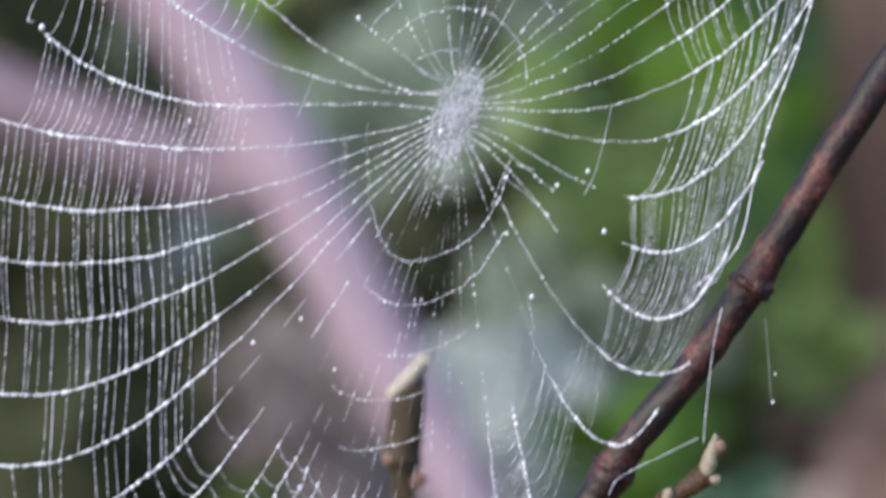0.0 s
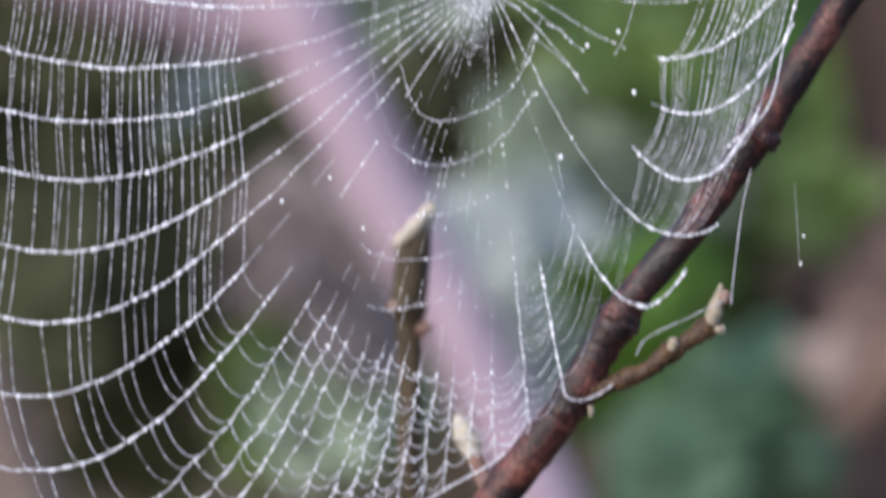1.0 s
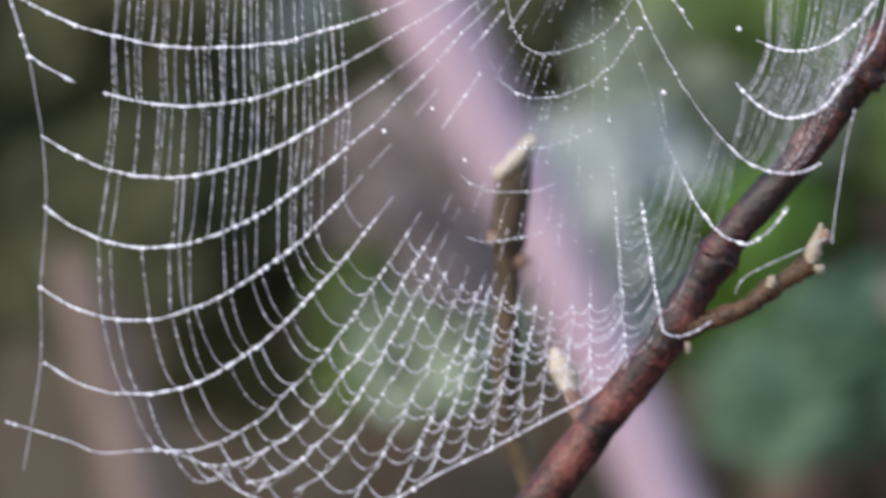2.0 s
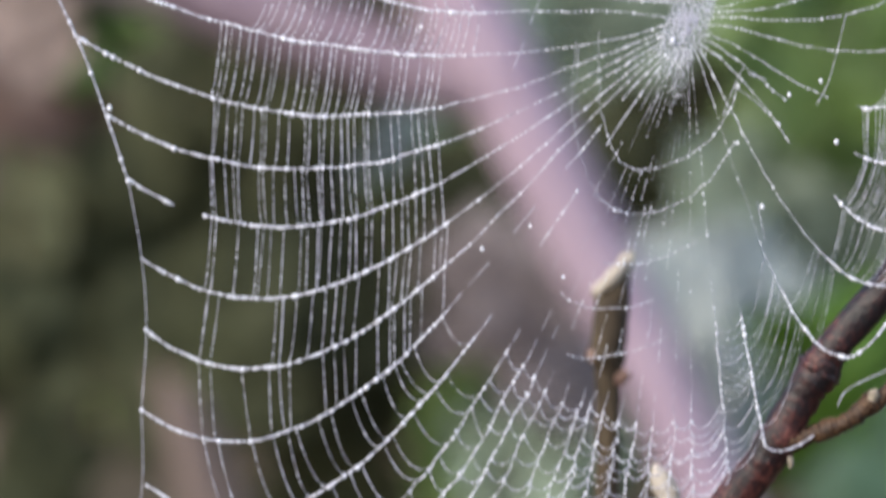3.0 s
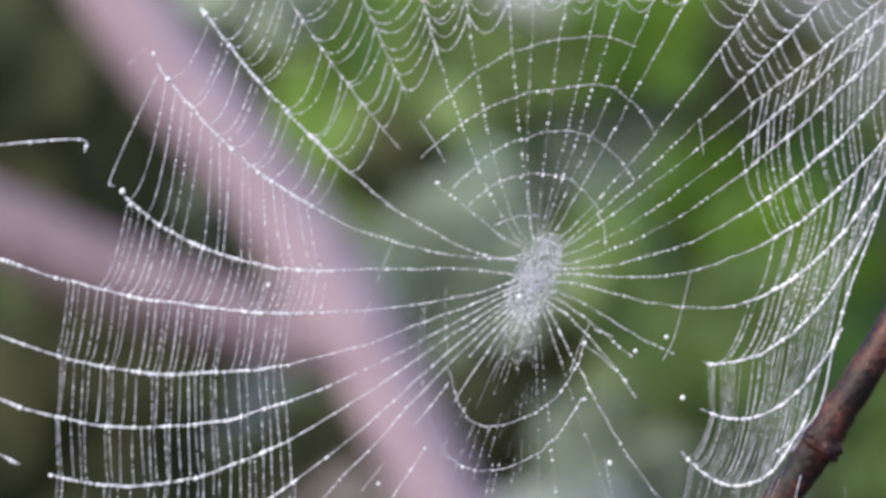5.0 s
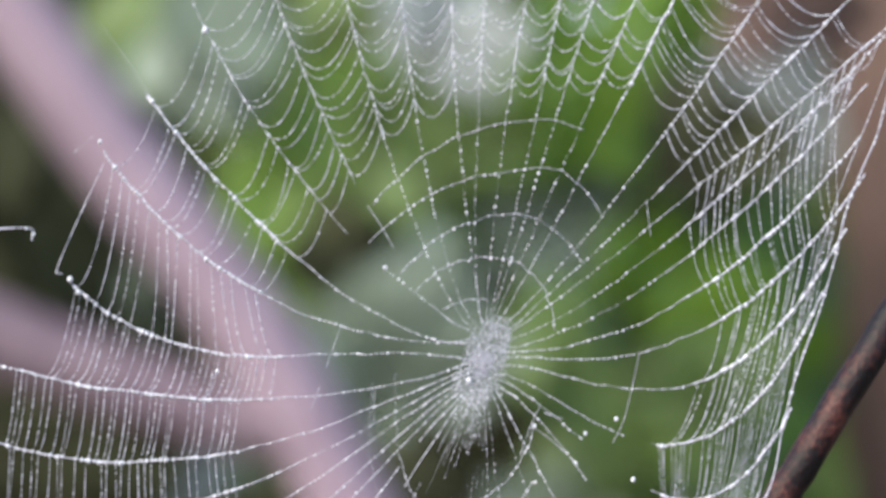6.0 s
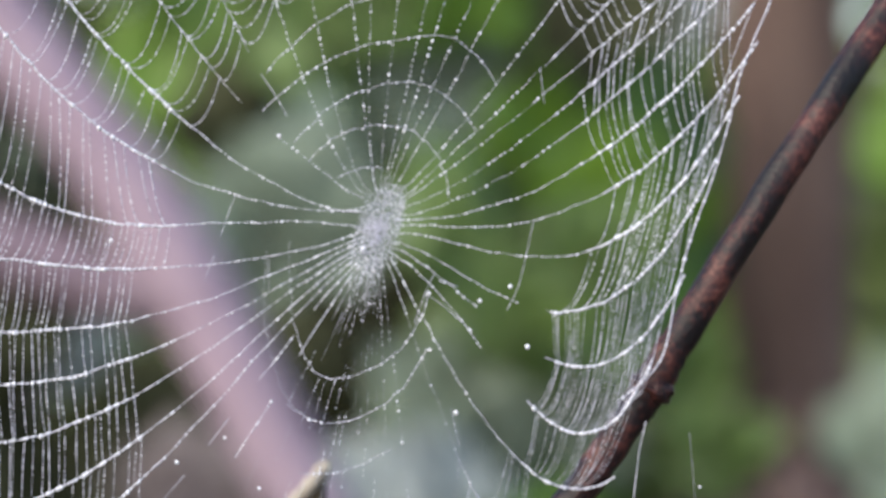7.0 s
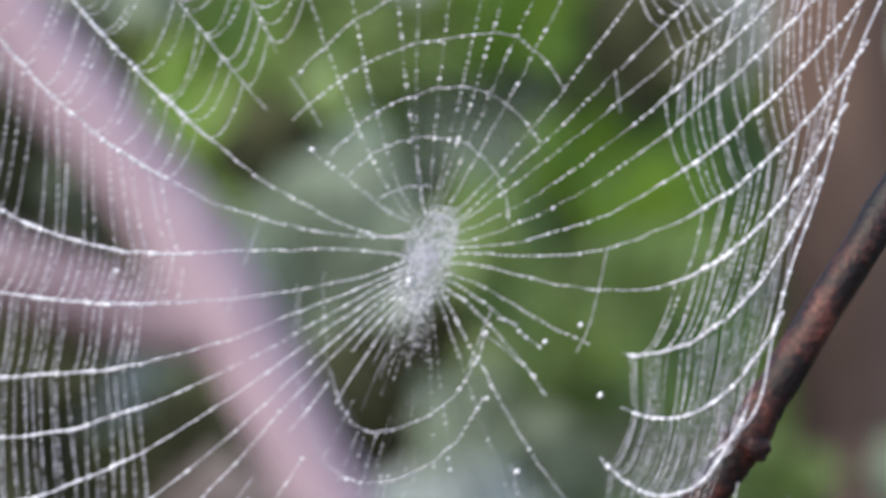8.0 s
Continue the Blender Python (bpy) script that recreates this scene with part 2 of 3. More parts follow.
trunk()
mauve_plant()
low_stem(to_ground([(-0.951, 4.962, 1.011, 0.0231), (-0.912, 4.962, 0.885, 0.0501), (-0.862, 4.962, 0.728, 0.0618), (-0.799, 4.962, 0.507, 0.0693), (-0.736, 4.962, 0.024, 0.0732)], 0.08), EARTHY, "dusky brown blunt stem, far out of focus")
low_stem(to_ground([(-1.699, 6.390, 2.149, 0.0486), (-1.633, 6.390, 1.757, 0.0648), (-1.621, 6.390, 1.339, 0.0648), (-1.568, 6.390, 0.685, 0.0648), (-1.503, 6.390, 0.293, 0.0690)], 0.08), EARTHY, "pinkish upright stem, far out of focus")
low_stem(to_ground([(1.045, 5.880, 0.944, 0.0480), (0.851, 5.880, 0.701, 0.0597), (0.632, 5.880, 0.506, 0.0678), (0.486, 5.880, 0.336, 0.0717), (0.364, 5.880, -0.102, 0.0717)], 0.08), TRUNK, "slanting reddish-brown stem, far out of focus")


def leaf_mesh(name, material, curl, lobes):
    """A leaf one metre long: pointed oval, folded at the midrib, drooping, with a toothed rim and real thickness."""
    verts, faces = [], []
    rows, cols = 14, 8
    for side in (0, 1):
        for i in range(rows + 1):
            t = i / rows
            w = 0.36 * math.sin(math.pi * min(1, t * 0.96 + 0.02)) ** 0.75 * (1 + lobes * math.sin(t * 40))
            for j in range(cols + 1):
                s = 2 * j / cols - 1
                verts.append((s * w, t - 0.5, 0.1 * abs(s) * w * 2 - curl * (t - 0.4) ** 2 + 0.012 * math.sin(9 * t + 5 * abs(s)) - side * 0.008))
    k = (rows + 1) * (cols + 1)
    for i in range(rows):
        for j in range(cols):
            a = i * (cols + 1) + j
            faces.append((a, a + 1, a + cols + 2, a + cols + 1))
            faces.append((a + k, a + cols + 1 + k, a + cols + 2 + k, a + 1 + k))
    rim = [j for j in range(cols + 1)] + [i * (cols + 1) + cols for i in range(1, rows + 1)] + [rows * (cols + 1) + j for j in range(cols - 1, -1, -1)] + [i * (cols + 1) for i in range(rows - 1, 0, -1)]
    for a, b in zip(rim, rim[1:] + rim[:1]):
        faces.append((a, a + k, b + k, b))
    me = bpy.data.meshes.new(name)
    me.from_pydata(verts, [], faces)
    me.materials.append(material)
    me.polygons.foreach_set("use_smooth", [True] * len(me.polygons))
    return me


def shrub(label, material, sprays, seed):
    """A leafy shrub: stalks from the ground, a twig to every spray of leaves. sprays: middle, length, turn in the spray's own plane."""
    rnd = random.Random(seed)
    root = tagged(new("leafy_shrub"), label, "shrub", "shrubs behind the web")
    shapes = [leaf_mesh("leaf", material, c, l) for c, l in ((0.25, 0.02), (0.5, 0.03), (0.12, 0.015))]
    bases = []
    for place, size, turn in sprays:
        m = Matrix.Translation(place) @ Euler((radians(90 + rnd.uniform(-20, 20)), radians(turn), radians(rnd.uniform(-20, 20)))).to_matrix().to_4x4()
        length = min(0.85 * size, max(0.16, 0.5 * size))
        pairs = max(3, round(1.1 * (size / length) ** 2))
        for n in range(2 * pairs + 1):
            tip = n == 2 * pairs
            f = 1.0 if tip else (n // 2 + rnd.uniform(0.1, 0.9)) / pairs
            side = 0 if tip else (-1, 1)[n % 2]
            way = side * radians(rnd.uniform(30, 65))
            long = length * rnd.uniform(0.8, 1.15)
            stem = Vector((0, size * (-0.42 + 0.62 * f), rnd.gauss(0, 0.05) * size))
            centre = stem + Vector((math.sin(way), math.cos(way), 0)) * 0.5 * long
            leaf = new("leaf", shapes[rnd.randrange(3)])
            leaf.parent = root
            leaf.matrix_basis = m @ Matrix.Translation(centre) @ Euler((rnd.gauss(0, 0.25), rnd.gauss(0, 0.25), -way)).to_matrix().to_4x4() @ Matrix.Diagonal((long, long, long, 1))
        limb("twig", [(*(m @ Vector((0, size * g, 0.01 * size))), r) for g, r in ((-0.46, 0.003), (-0.1, 0.0024), (0.22, 0.0014))], SHOOT, root, 6, 4, 0.1)
        bases.append(m @ Vector((0, -0.46 * size, 0.01 * size)))
    # sprays that hang close together share a stalk
    clusters = []
    for b in sorted(bases, key=lambda p: p.x):
        if clusters and b.x - clusters[-1][0].x < 0.6:
            clusters[-1].append(b)
        else:
            clusters.append([b])
    for group in clusters:
        x = sum(b.x for b in group) / len(group)
        y = max(b.y for b in group) + 0.18
        top = max(b.z for b in group) + 0.02
        bend = rnd.uniform(-0.08, 0.08)
        limb("stalk", [(x, y - 0.06, top, 0.003), (x + bend, y, top * 0.66, 0.006), (x + 0.5 * bend, y + 0.02, top * 0.33, 0.008), (x - bend, y + 0.04, -0.02, 0.01)], SHOOT, root, 8, 6)
        for b in group:
            z = max(0.1, b.z - 0.12 - 0.4 * abs(b.x - x))
            f = z / top
            foot = Vector((x + bend * (1 - f) * 1.4, y - 0.02, z))
            mid = (b + foot) / 2 + Vector((0, 0.02, -0.03))
            limb("twig", [(*b, 0.003), (*mid, 0.0036), (*foot, 0.0042)], SHOOT, root, 6, 4, 0.1)
    return root


shrub("shrub with bright fresh green leaves, blurred by distance", LEAF, [
    ((-1.47, 6.90, 1.70), 0.33, 30), ((-0.39, 6.90, 2.02), 0.62, 35), ((-0.27, 7.00, 2.22), 0.49, 20), ((-0.49, 7.15, 1.90), 0.41, 60), ((0.32, 6.90, 2.27), 0.53, -30), ((0.46, 6.90, 2.47), 0.41, 40),
    ((0.94, 8.02, 1.50), 0.63, 0), ((0.97, 8.02, 1.23), 0.59, 20), ((0.93, 8.17, 1.78), 0.46, -10), ((0.59, 6.90, 1.57), 0.53, 60), ((0.62, 7.10, 1.79), 0.49, 20), ((0.98, 8.02, 0.93), 0.52, 20), ((1.36, 6.64, 1.84), 0.34, 20), ((0.31, 5.88, 0.81), 0.44, -25), ((0.36, 6.39, 0.89), 0.45, 30),
    ((0.87, 9.10, 1.80), 0.47, 20), ((0.64, 9.10, 1.50), 0.43, 70), ((0.92, 8.70, 1.56), 0.34, 40), ((0.25, 7.30, 2.25), 0.34, 60), ((0.29, 7.30, 2.28), 0.29, 100), ((-0.42, 7.10, 2.09), 0.37, -25), ((0.26, 6.70, 0.81), 0.27, 10), ((0.30, 6.80, 0.72), 0.29, 15),
    ((0.19, 6.90, 2.25), 0.35, 70), ((0.34, 7.10, 2.27), 0.29, 20), ((0.50, 8.10, 1.90), 0.39, 60),
    ((0.19, 6.30, 2.19), 0.27, 70), ((0.25, 6.30, 2.21), 0.25, 100),
    ((0.53, 6.50, 1.73), 0.29, 50), ((0.37, 6.50, 1.84), 0.27, 20)], 1)
shrub("shrub with dull green leaves, blurred by distance", LEAF_MID, [
    ((-1.33, 6.64, 1.53), 0.41, 50), ((-1.23, 5.47, 1.59), 0.26, 40), ((0.09, 7.92, 1.92), 0.84, 10), ((-0.09, 7.92, 2.12), 0.67, 60), ((-0.71, 7.92, 2.61), 0.84, 40), ((-0.28, 7.92, 0.52), 0.71, 15),
    ((-0.52, 7.92, 0.40), 0.67, 70),
    ((-0.18, 7.90, 2.25), 0.38, 10), ((-0.02, 7.90, 2.35), 0.32, 50),
    ((0.09, 7.90, 2.08), 0.41, 80),
    ((-0.12, 6.40, 2.04), 0.30, 15), ((-0.19, 6.50, 2.20), 0.29, 50), ((-0.01, 6.40, 2.14), 0.29, 60), ((-0.06, 6.60, 1.94), 0.27, 10), ((-0.25, 6.70, 1.96), 0.23, 80)], 2)
shrub("shrub with dull green leaves beside the trunk, blurred by distance", LEAF_MID, [
    ((0.24, 7.92, 2.12), 0.67, -40), ((0.70, 7.92, 2.01), 0.63, -20), ((0.43, 7.15, 1.57), 0.66, 70), ((0.55, 7.15, 1.38), 0.58, 100), ((0.71, 7.31, 1.69), 0.62, 15), ((0.74, 7.66, 0.49), 0.84, 30),
    ((0.86, 7.66, 0.28), 0.84, -10), ((0.65, 7.66, 0.74), 0.58, 60), ((0.38, 7.92, 1.20), 0.76, 50), ((0.21, 8.17, 1.06), 0.72, 20), ((0.28, 8.17, 1.27), 0.68, 80), ((1.0, 7.92, 0.84), 0.55, 0),
    ((0.26, 6.39, 1.25), 0.45, 20), ((0.20, 6.64, 1.15), 0.41, 60),
    ((0.60, 7.50, 0.60), 0.33, 80),
    ((0.28, 6.60, 1.75), 0.32, 30), ((0.41, 6.60, 1.62), 0.32, 70), ((0.20, 6.70, 1.57), 0.26, 20),
    ((0.30, 5.70, 1.41), 0.22, 30), ((0.49, 5.90, 1.56), 0.21, 50), ((0.51, 5.90, 1.37), 0.21, 20),
    ((0.71, 6.30, 1.26), 0.22, 40), ((0.76, 6.30, 1.13), 0.21, 80), ((0.68, 6.40, 1.07), 0.20, 10), ((0.15, 6.00, 1.60), 0.21, 60), ((0.20, 6.10, 1.68), 0.19, 20)], 9)
shrub("shrub with pale whitish leaf undersides, blurred by distance", LEAF_PALE, [
    ((0.02, 5.78, 1.00), 0.28, 15), ((0.16, 5.88, 0.99), 0.28, 10), ((0.05, 5.68, 0.88), 0.32, 10), ((0.13, 5.83, 0.86), 0.28, 30), ((0.07, 5.78, 0.76), 0.28, 20), ((0.09, 5.98, 0.93), 0.32, 80), ((0.10, 6.08, 1.06), 0.24, 60), ((0.23, 5.98, 0.91), 0.24, -15), ((-0.08, 6.64, 2.48), 0.29, 0), ((0.69, 6.64, 2.28), 0.24, 40),
    ((0.79, 7.10, 2.22), 0.25, 50), ((-0.09, 7.10, 2.51), 0.32, 10), ((-0.17, 7.40, 2.43), 0.22, 10), ((0.07, 6.00, 1.05), 0.25, 15),
    ((-0.85, 7.10, 1.38), 0.24, 60),
    ((-0.09, 6.10, 2.46), 0.28, 30), ((-0.06, 6.10, 2.34), 0.19, 80), ((-0.73, 6.10, 1.38), 0.18, 60)], 3)
# sprays left of and below the hub also put the silk's pale haze into leaf colour
shrub("shrub with grey-green leaves, some in place of the web's pale haze, blurred by distance", LEAF_GREY, [
    ((-0.26, 6.39, 1.64), 0.38, 10), ((-0.72, 6.13, 1.41), 0.40, 80), ((0.51, 6.39, 1.25), 0.49, 60), ((1.26, 6.64, 1.14), 0.41, 30), ((-0.65, 6.64, 2.41), 0.41, 30),
    ((-0.18, 5.78, 0.76), 0.30, 20), ((-0.34, 5.62, 0.70), 0.34, 60), ((0.08, 6.80, 1.06), 0.41, 30), ((0.27, 6.90, 0.98), 0.41, 60), ((0.35, 6.90, 1.29), 0.53, 50), ((0.29, 7.10, 1.14), 0.49, 0), ((-0.27, 6.64, 0.76), 0.41, 10),
    ((-0.30, 7.10, 1.57), 0.37, 10), ((-0.36, 7.40, 1.67), 0.30, 60), ((0.49, 7.10, 0.46), 0.37, 40)], 6)
shrub("shrub with grey-green leaves around a dark gap, blurred by distance", LEAF_GREY, [
    ((-0.88, 7.40, 1.84), 0.25, 30), ((-0.83, 7.30, 1.36), 0.34, 70),
    ((0.16, 6.50, 1.94), 0.29, 60), ((0.05, 6.70, 1.84), 0.27, 20), ((-0.70, 6.30, 1.40), 0.28, 20), ((-0.94, 6.60, 1.30), 0.20, 70),
    ((0.55, 7.50, 1.11), 0.33, 70), ((0.50, 7.50, 1.03), 0.26, 20), ((0.63, 7.70, 1.24), 0.31, 100),
    ((-0.33, 7.90, 1.76), 0.32, 0), ((-0.08, 7.90, 1.76), 0.32, 17), ((0.05, 7.90, 1.76), 0.32, 68), ((0.27, 7.90, 1.76), 0.32, 53), ((-0.33, 7.90, 1.60), 0.32, 72), ((-0.08, 7.90, 1.60), 0.32, 25), ((0.05, 7.90, 1.61), 0.32, 12), ((0.27, 7.90, 1.61), 0.32, 33), ((-0.33, 7.90, 1.45), 0.32, 88), ((-0.08, 7.90, 1.45), 0.32, 77), ((0.05, 7.90, 1.45), 0.32, 0), ((0.27, 7.90, 1.45), 0.32, 57),
    ((-0.16, 5.40, 1.69), 0.19, 30), ((-0.07, 5.40, 1.62), 0.17, 70), ((-0.11, 5.50, 1.76), 0.18, 10), ((0.12, 6.10, 1.25), 0.24, 20), ((0.22, 6.10, 1.33), 0.23, 60), ((0.29, 6.20, 1.16), 0.24, 90)], 12)
shrub("shrub with dark blue-green leaves, blurred by distance", LEAF_TEAL, [
    ((0.49, 5.60, 0.71), 0.30, 30), ((0.59, 5.70, 0.61), 0.31, 70), ((0.41, 5.60, 0.59), 0.28, 10), ((0.58, 5.80, 0.77), 0.24, 100)], 10)
# sprays coloured dark where the hedge lies in shade
shrub("shrub with olive-brown leaves, shade of the hedge put into their dark colour, blurred by distance", LEAF_DARK, [
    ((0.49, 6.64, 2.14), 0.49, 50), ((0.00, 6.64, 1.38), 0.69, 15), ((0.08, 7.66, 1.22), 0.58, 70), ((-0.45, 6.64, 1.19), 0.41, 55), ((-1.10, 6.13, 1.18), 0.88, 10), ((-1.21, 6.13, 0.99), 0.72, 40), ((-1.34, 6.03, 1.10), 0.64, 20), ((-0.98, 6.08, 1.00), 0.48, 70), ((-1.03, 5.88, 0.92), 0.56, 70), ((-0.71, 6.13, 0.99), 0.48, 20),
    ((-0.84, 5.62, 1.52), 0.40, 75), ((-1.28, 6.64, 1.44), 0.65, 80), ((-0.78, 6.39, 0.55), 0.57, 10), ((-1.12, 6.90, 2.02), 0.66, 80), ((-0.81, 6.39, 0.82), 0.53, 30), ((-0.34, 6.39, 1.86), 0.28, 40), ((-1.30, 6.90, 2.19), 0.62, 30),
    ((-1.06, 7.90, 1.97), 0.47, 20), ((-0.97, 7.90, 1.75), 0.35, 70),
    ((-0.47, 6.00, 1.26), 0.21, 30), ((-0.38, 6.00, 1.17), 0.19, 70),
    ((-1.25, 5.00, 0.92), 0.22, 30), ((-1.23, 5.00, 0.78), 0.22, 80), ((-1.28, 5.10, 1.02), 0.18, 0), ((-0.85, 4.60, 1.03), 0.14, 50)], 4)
shrub("faded mauve leaves in the hedge, blurred by distance", LEAF_MAUVE, [
    ((-0.91, 6.39, 1.09), 0.28, 40), ((-0.27, 5.37, 1.04), 0.27, 20), ((-0.37, 5.68, 1.10), 0.24, 40), ((-0.22, 5.47, 0.90), 0.28, 10), ((-0.51, 6.08, 0.99), 0.32, 70),
    ((-0.85, 6.30, 1.08), 0.30, 20), ((-0.69, 6.40, 1.05), 0.26, 70), ((-1.00, 6.40, 0.91), 0.26, 40)], 8)
shrub("shrub with withered brown leaves, blurred by distance", LEAF_BROWN, [
    ((0.98, 6.90, 0.93), 0.49, 20), ((0.92, 7.15, 0.70), 0.41, 70), ((0.90, 6.13, 0.55), 0.48, 40), ((0.88, 6.13, 0.36), 0.56, 80), ((0.71, 6.13, 0.31), 0.48, 20), ((0.96, 6.13, 0.89), 0.40, 10), ((-1.36, 5.47, 1.50), 0.28, 100),
    ((0.78, 6.10, 2.42), 0.25, 40), ((0.61, 6.10, 2.44), 0.21, 80)], 5)
shrub("dry tan leaves hanging in the hedge, blurred by distance", LEAF_TAN, [
    ((0.71, 5.50, 0.83), 0.1, 20), ((-1.36, 5.47, 1.70), 0.24, 80),
    ((-1.25, 5.10, 1.55), 0.14, 30)], 7)


# ---- the branch that carries the web, and the dead stem ----
def branch():
    root = tagged(new("branch"), "slanting red-brown twig with nodes, wet bark", "branch")
    main = [(0.1958, 0.050, 1.7240, 0.0050), (0.1540, 0.030, 1.6647, 0.0051), (0.1392, 0.022, 1.6443, 0.0051), (0.1251, 0.016, 1.6243, 0.0050), (0.1044, 0.011, 1.5936, 0.0050), (0.0890, 0.009, 1.5695, 0.0050), (0.0825, 0.009, 1.5591, 0.0057), (0.0759, 0.009, 1.5495, 0.0050), (0.0619, 0.008, 1.5303, 0.0051),
            (0.0472, 0.008, 1.5126, 0.0052), (0.0425, 0.008, 1.5049, 0.0062), (0.0376, 0.008, 1.4973, 0.0053), (0.0306, 0.008, 1.4844, 0.0060), (0.0233, 0.009, 1.4729, 0.0057), (0.0070, 0.010, 1.4516, 0.0061), (-0.0175, 0.012, 1.4112, 0.0068), (-0.0490, 0.020, 1.3188, 0.0071), (-0.0622, 0.020, 1.1374, 0.0081)]
    main.append((main[-1][0], 0.025, -0.02, 0.009))
    limb("stem", main, BARK, root, 20, 8, 0.14)
    limb("side_shoot", [(0.0313, 0.006, 1.4844, 0.0040), (0.0360, 0.006, 1.4852, 0.0031), (0.0403, 0.006, 1.4868, 0.0027), (0.0455, 0.006, 1.4888, 0.0030), (0.0500, 0.006, 1.4904, 0.0025), (0.0560, 0.006, 1.4950, 0.0031), (0.0585, 0.006, 1.4968, 0.0035), (0.0612, 0.006, 1.4984, 0.0024), (0.0656, 0.006, 1.5016, 0.0030), (0.0684, 0.007, 1.5037, 0.0034), (0.0700, 0.007, 1.5066, 0.0022)], SHOOT, root, 14, 10, 0.3, "short olive-brown side shoot with knobbly nodes")
    limb("bud", [(0.0686, 0.006, 1.5030, 0.0016), (0.0694, 0.006, 1.5056, 0.0023), (0.0706, 0.006, 1.5092, 0.0022), (0.0716, 0.006, 1.5126, 0.0016), (0.0723, 0.006, 1.5160, 0.0006)], DOWNY, root, 10, 6, 0.3, "pale grey downy bud at the tip of the shoot")
    limb("bud", [(0.0712, 0.006, 1.5108, 0.0014), (0.0732, 0.006, 1.5124, 0.0023), (0.0744, 0.006, 1.5140, 0.0009)], BUD, root, 8, 5, 0.2, "small dark red bud")
    limb("bud", [(0.0576, 0.003, 1.4972, 0.0012), (0.0584, 0.003, 1.4994, 0.0017), (0.0590, 0.003, 1.5008, 0.0005)], DOWNY, root, 8, 5, 0.25, "small pale bud on a node")
    limb("bud", [(0.0702, 0.005, 1.5030, 0.0010), (0.0722, 0.005, 1.5030, 0.0014), (0.0730, 0.005, 1.5042, 0.0004)], DOWNY, root, 8, 5, 0.25, "small pale bud on a node")
    limb("leaf_scar", [(0.0345, 0.003, 1.4810, 0.0008), (0.0348, 0.003, 1.4792, 0.0010), (0.0346, 0.003, 1.4774, 0.0003)], DOWNY, root, 8, 5, 0.25, "pale hanging scale under the fork")
    for x, z in ((0.0822, 1.5583), (0.0428, 1.5053)):      # ridges round the stem at its nodes
        collar = [(x + 0.0056 * 0.83 * math.cos(w), 0.0085 + 0.0056 * math.sin(w), z - 0.0056 * 0.56 * math.cos(w), 0.0013 + 0.0004 * math.sin(5 * w)) for w in np.linspace(0, 2 * math.pi, 22)]
        limb("node_ridge", collar, BARK, root, 8, 2, 0.3)
    limb("bud", [(0.0822, 0.006, 1.5584, 0.0034), (0.0852, 0.006, 1.5580, 0.0038), (0.0876, 0.006, 1.5584, 0.0025), (0.0887, 0.006, 1.5589, 0.0011)], BARK, root, 10, 6, 0.3, "small brown leaf-scar bud")
    limb("bud_shoot", [(0.0115, 0.020, 1.4529, 0.0031), (0.0055, 0.035, 1.4530, 0.0031), (0.0027, 0.045, 1.4565, 0.0029), (0.0010, 0.050, 1.4600, 0.0025)], BUD, root, 10, 6, 0.15, "short reddish spur")
    limb("bud_tip", [(0.0014, 0.048, 1.4591, 0.0027), (-0.0003, 0.050, 1.4634, 0.0040), (-0.0024, 0.050, 1.4677, 0.0034), (-0.0044, 0.050, 1.4719, 0.0009)], CUT, root, 10, 6, 0.15, "pale downy bud tip")
    return root


def dead_stem():
    root = tagged(new("dead_stem"), "dark broken-off dead stem with a pale slanting cut", "stem")
    rows = [(-0.0185, 0.110, 1.5189, 0.0052), (-0.0188, 0.110, 1.5131, 0.0056), (-0.0196, 0.110, 1.5022, 0.0056), (-0.0199, 0.110, 1.4982, 0.0060), (-0.0196, 0.110, 1.4914, 0.0043), (-0.0196, 0.110, 1.4696, 0.0040), (-0.0192, 0.110, 1.4425, 0.0038), (-0.0087, 0.110, 1.4119, 0.0038), (0.0098, 0.110, 1.3465, 0.0052), (0.0188, 0.110, 1.1655, 0.0054)]
    rows.append((rows[-1][0], 0.1, -0.02, 0.007))
    stem = limb("stem", rows, DEAD, root, 16, 8, 0.16)
    # the broken end slants up to one side; its edge is pale
    x0, y0, z0, _ = rows[0]
    for v in stem.data.vertices:
        if v.co.z > z0 - 0.0006:
            v.co.z += 0.0055 + 1.15 * (v.co.x - x0)
    rim = []
    for w in np.linspace(0.4, 2 * math.pi + 0.2, 26):
        dx = 0.0049 * math.cos(w)
        rim.append((x0 + dx, y0 + 0.0045 * math.sin(w), z0 + 0.0056 + 1.15 * dx, 0.002 + 0.0005 * math.sin(3 * w)))
    limb("broken_edge", rim, CUT, root, 8, 2, 0.25, "pale weathered broken edge")
    limb("tip", [(x0 + 0.0034, y0 - 0.001, z0 + 0.0062, 0.0022), (x0 + 0.0052, y0 - 0.001, z0 + 0.0105, 0.0019), (x0 + 0.0062, y0 - 0.001, z0 + 0.0135, 0.0007)], CUT, root, 8, 5, 0.2, "pale splintered tip")
    limb("node", [(-0.0264, 0.108, 1.5003, 0.0008), (-0.0246, 0.108, 1.4992, 0.0026), (-0.0206, 0.109, 1.4983, 0.0040)], BUD, root, 10, 6, 0.2, "reddish leaf scar")
    limb("node", [(-0.0134, 0.108, 1.4943, 0.0008), (-0.0141, 0.108, 1.4930, 0.0022), (-0.0174, 0.109, 1.4915, 0.0030)], BUD, root, 10, 6, 0.2, "reddish leaf scar")
    return root


branch()
dead_stem()

# ---- the web: lengths in millimetres from the hub, x to the right, z up ----
MM = 0.001
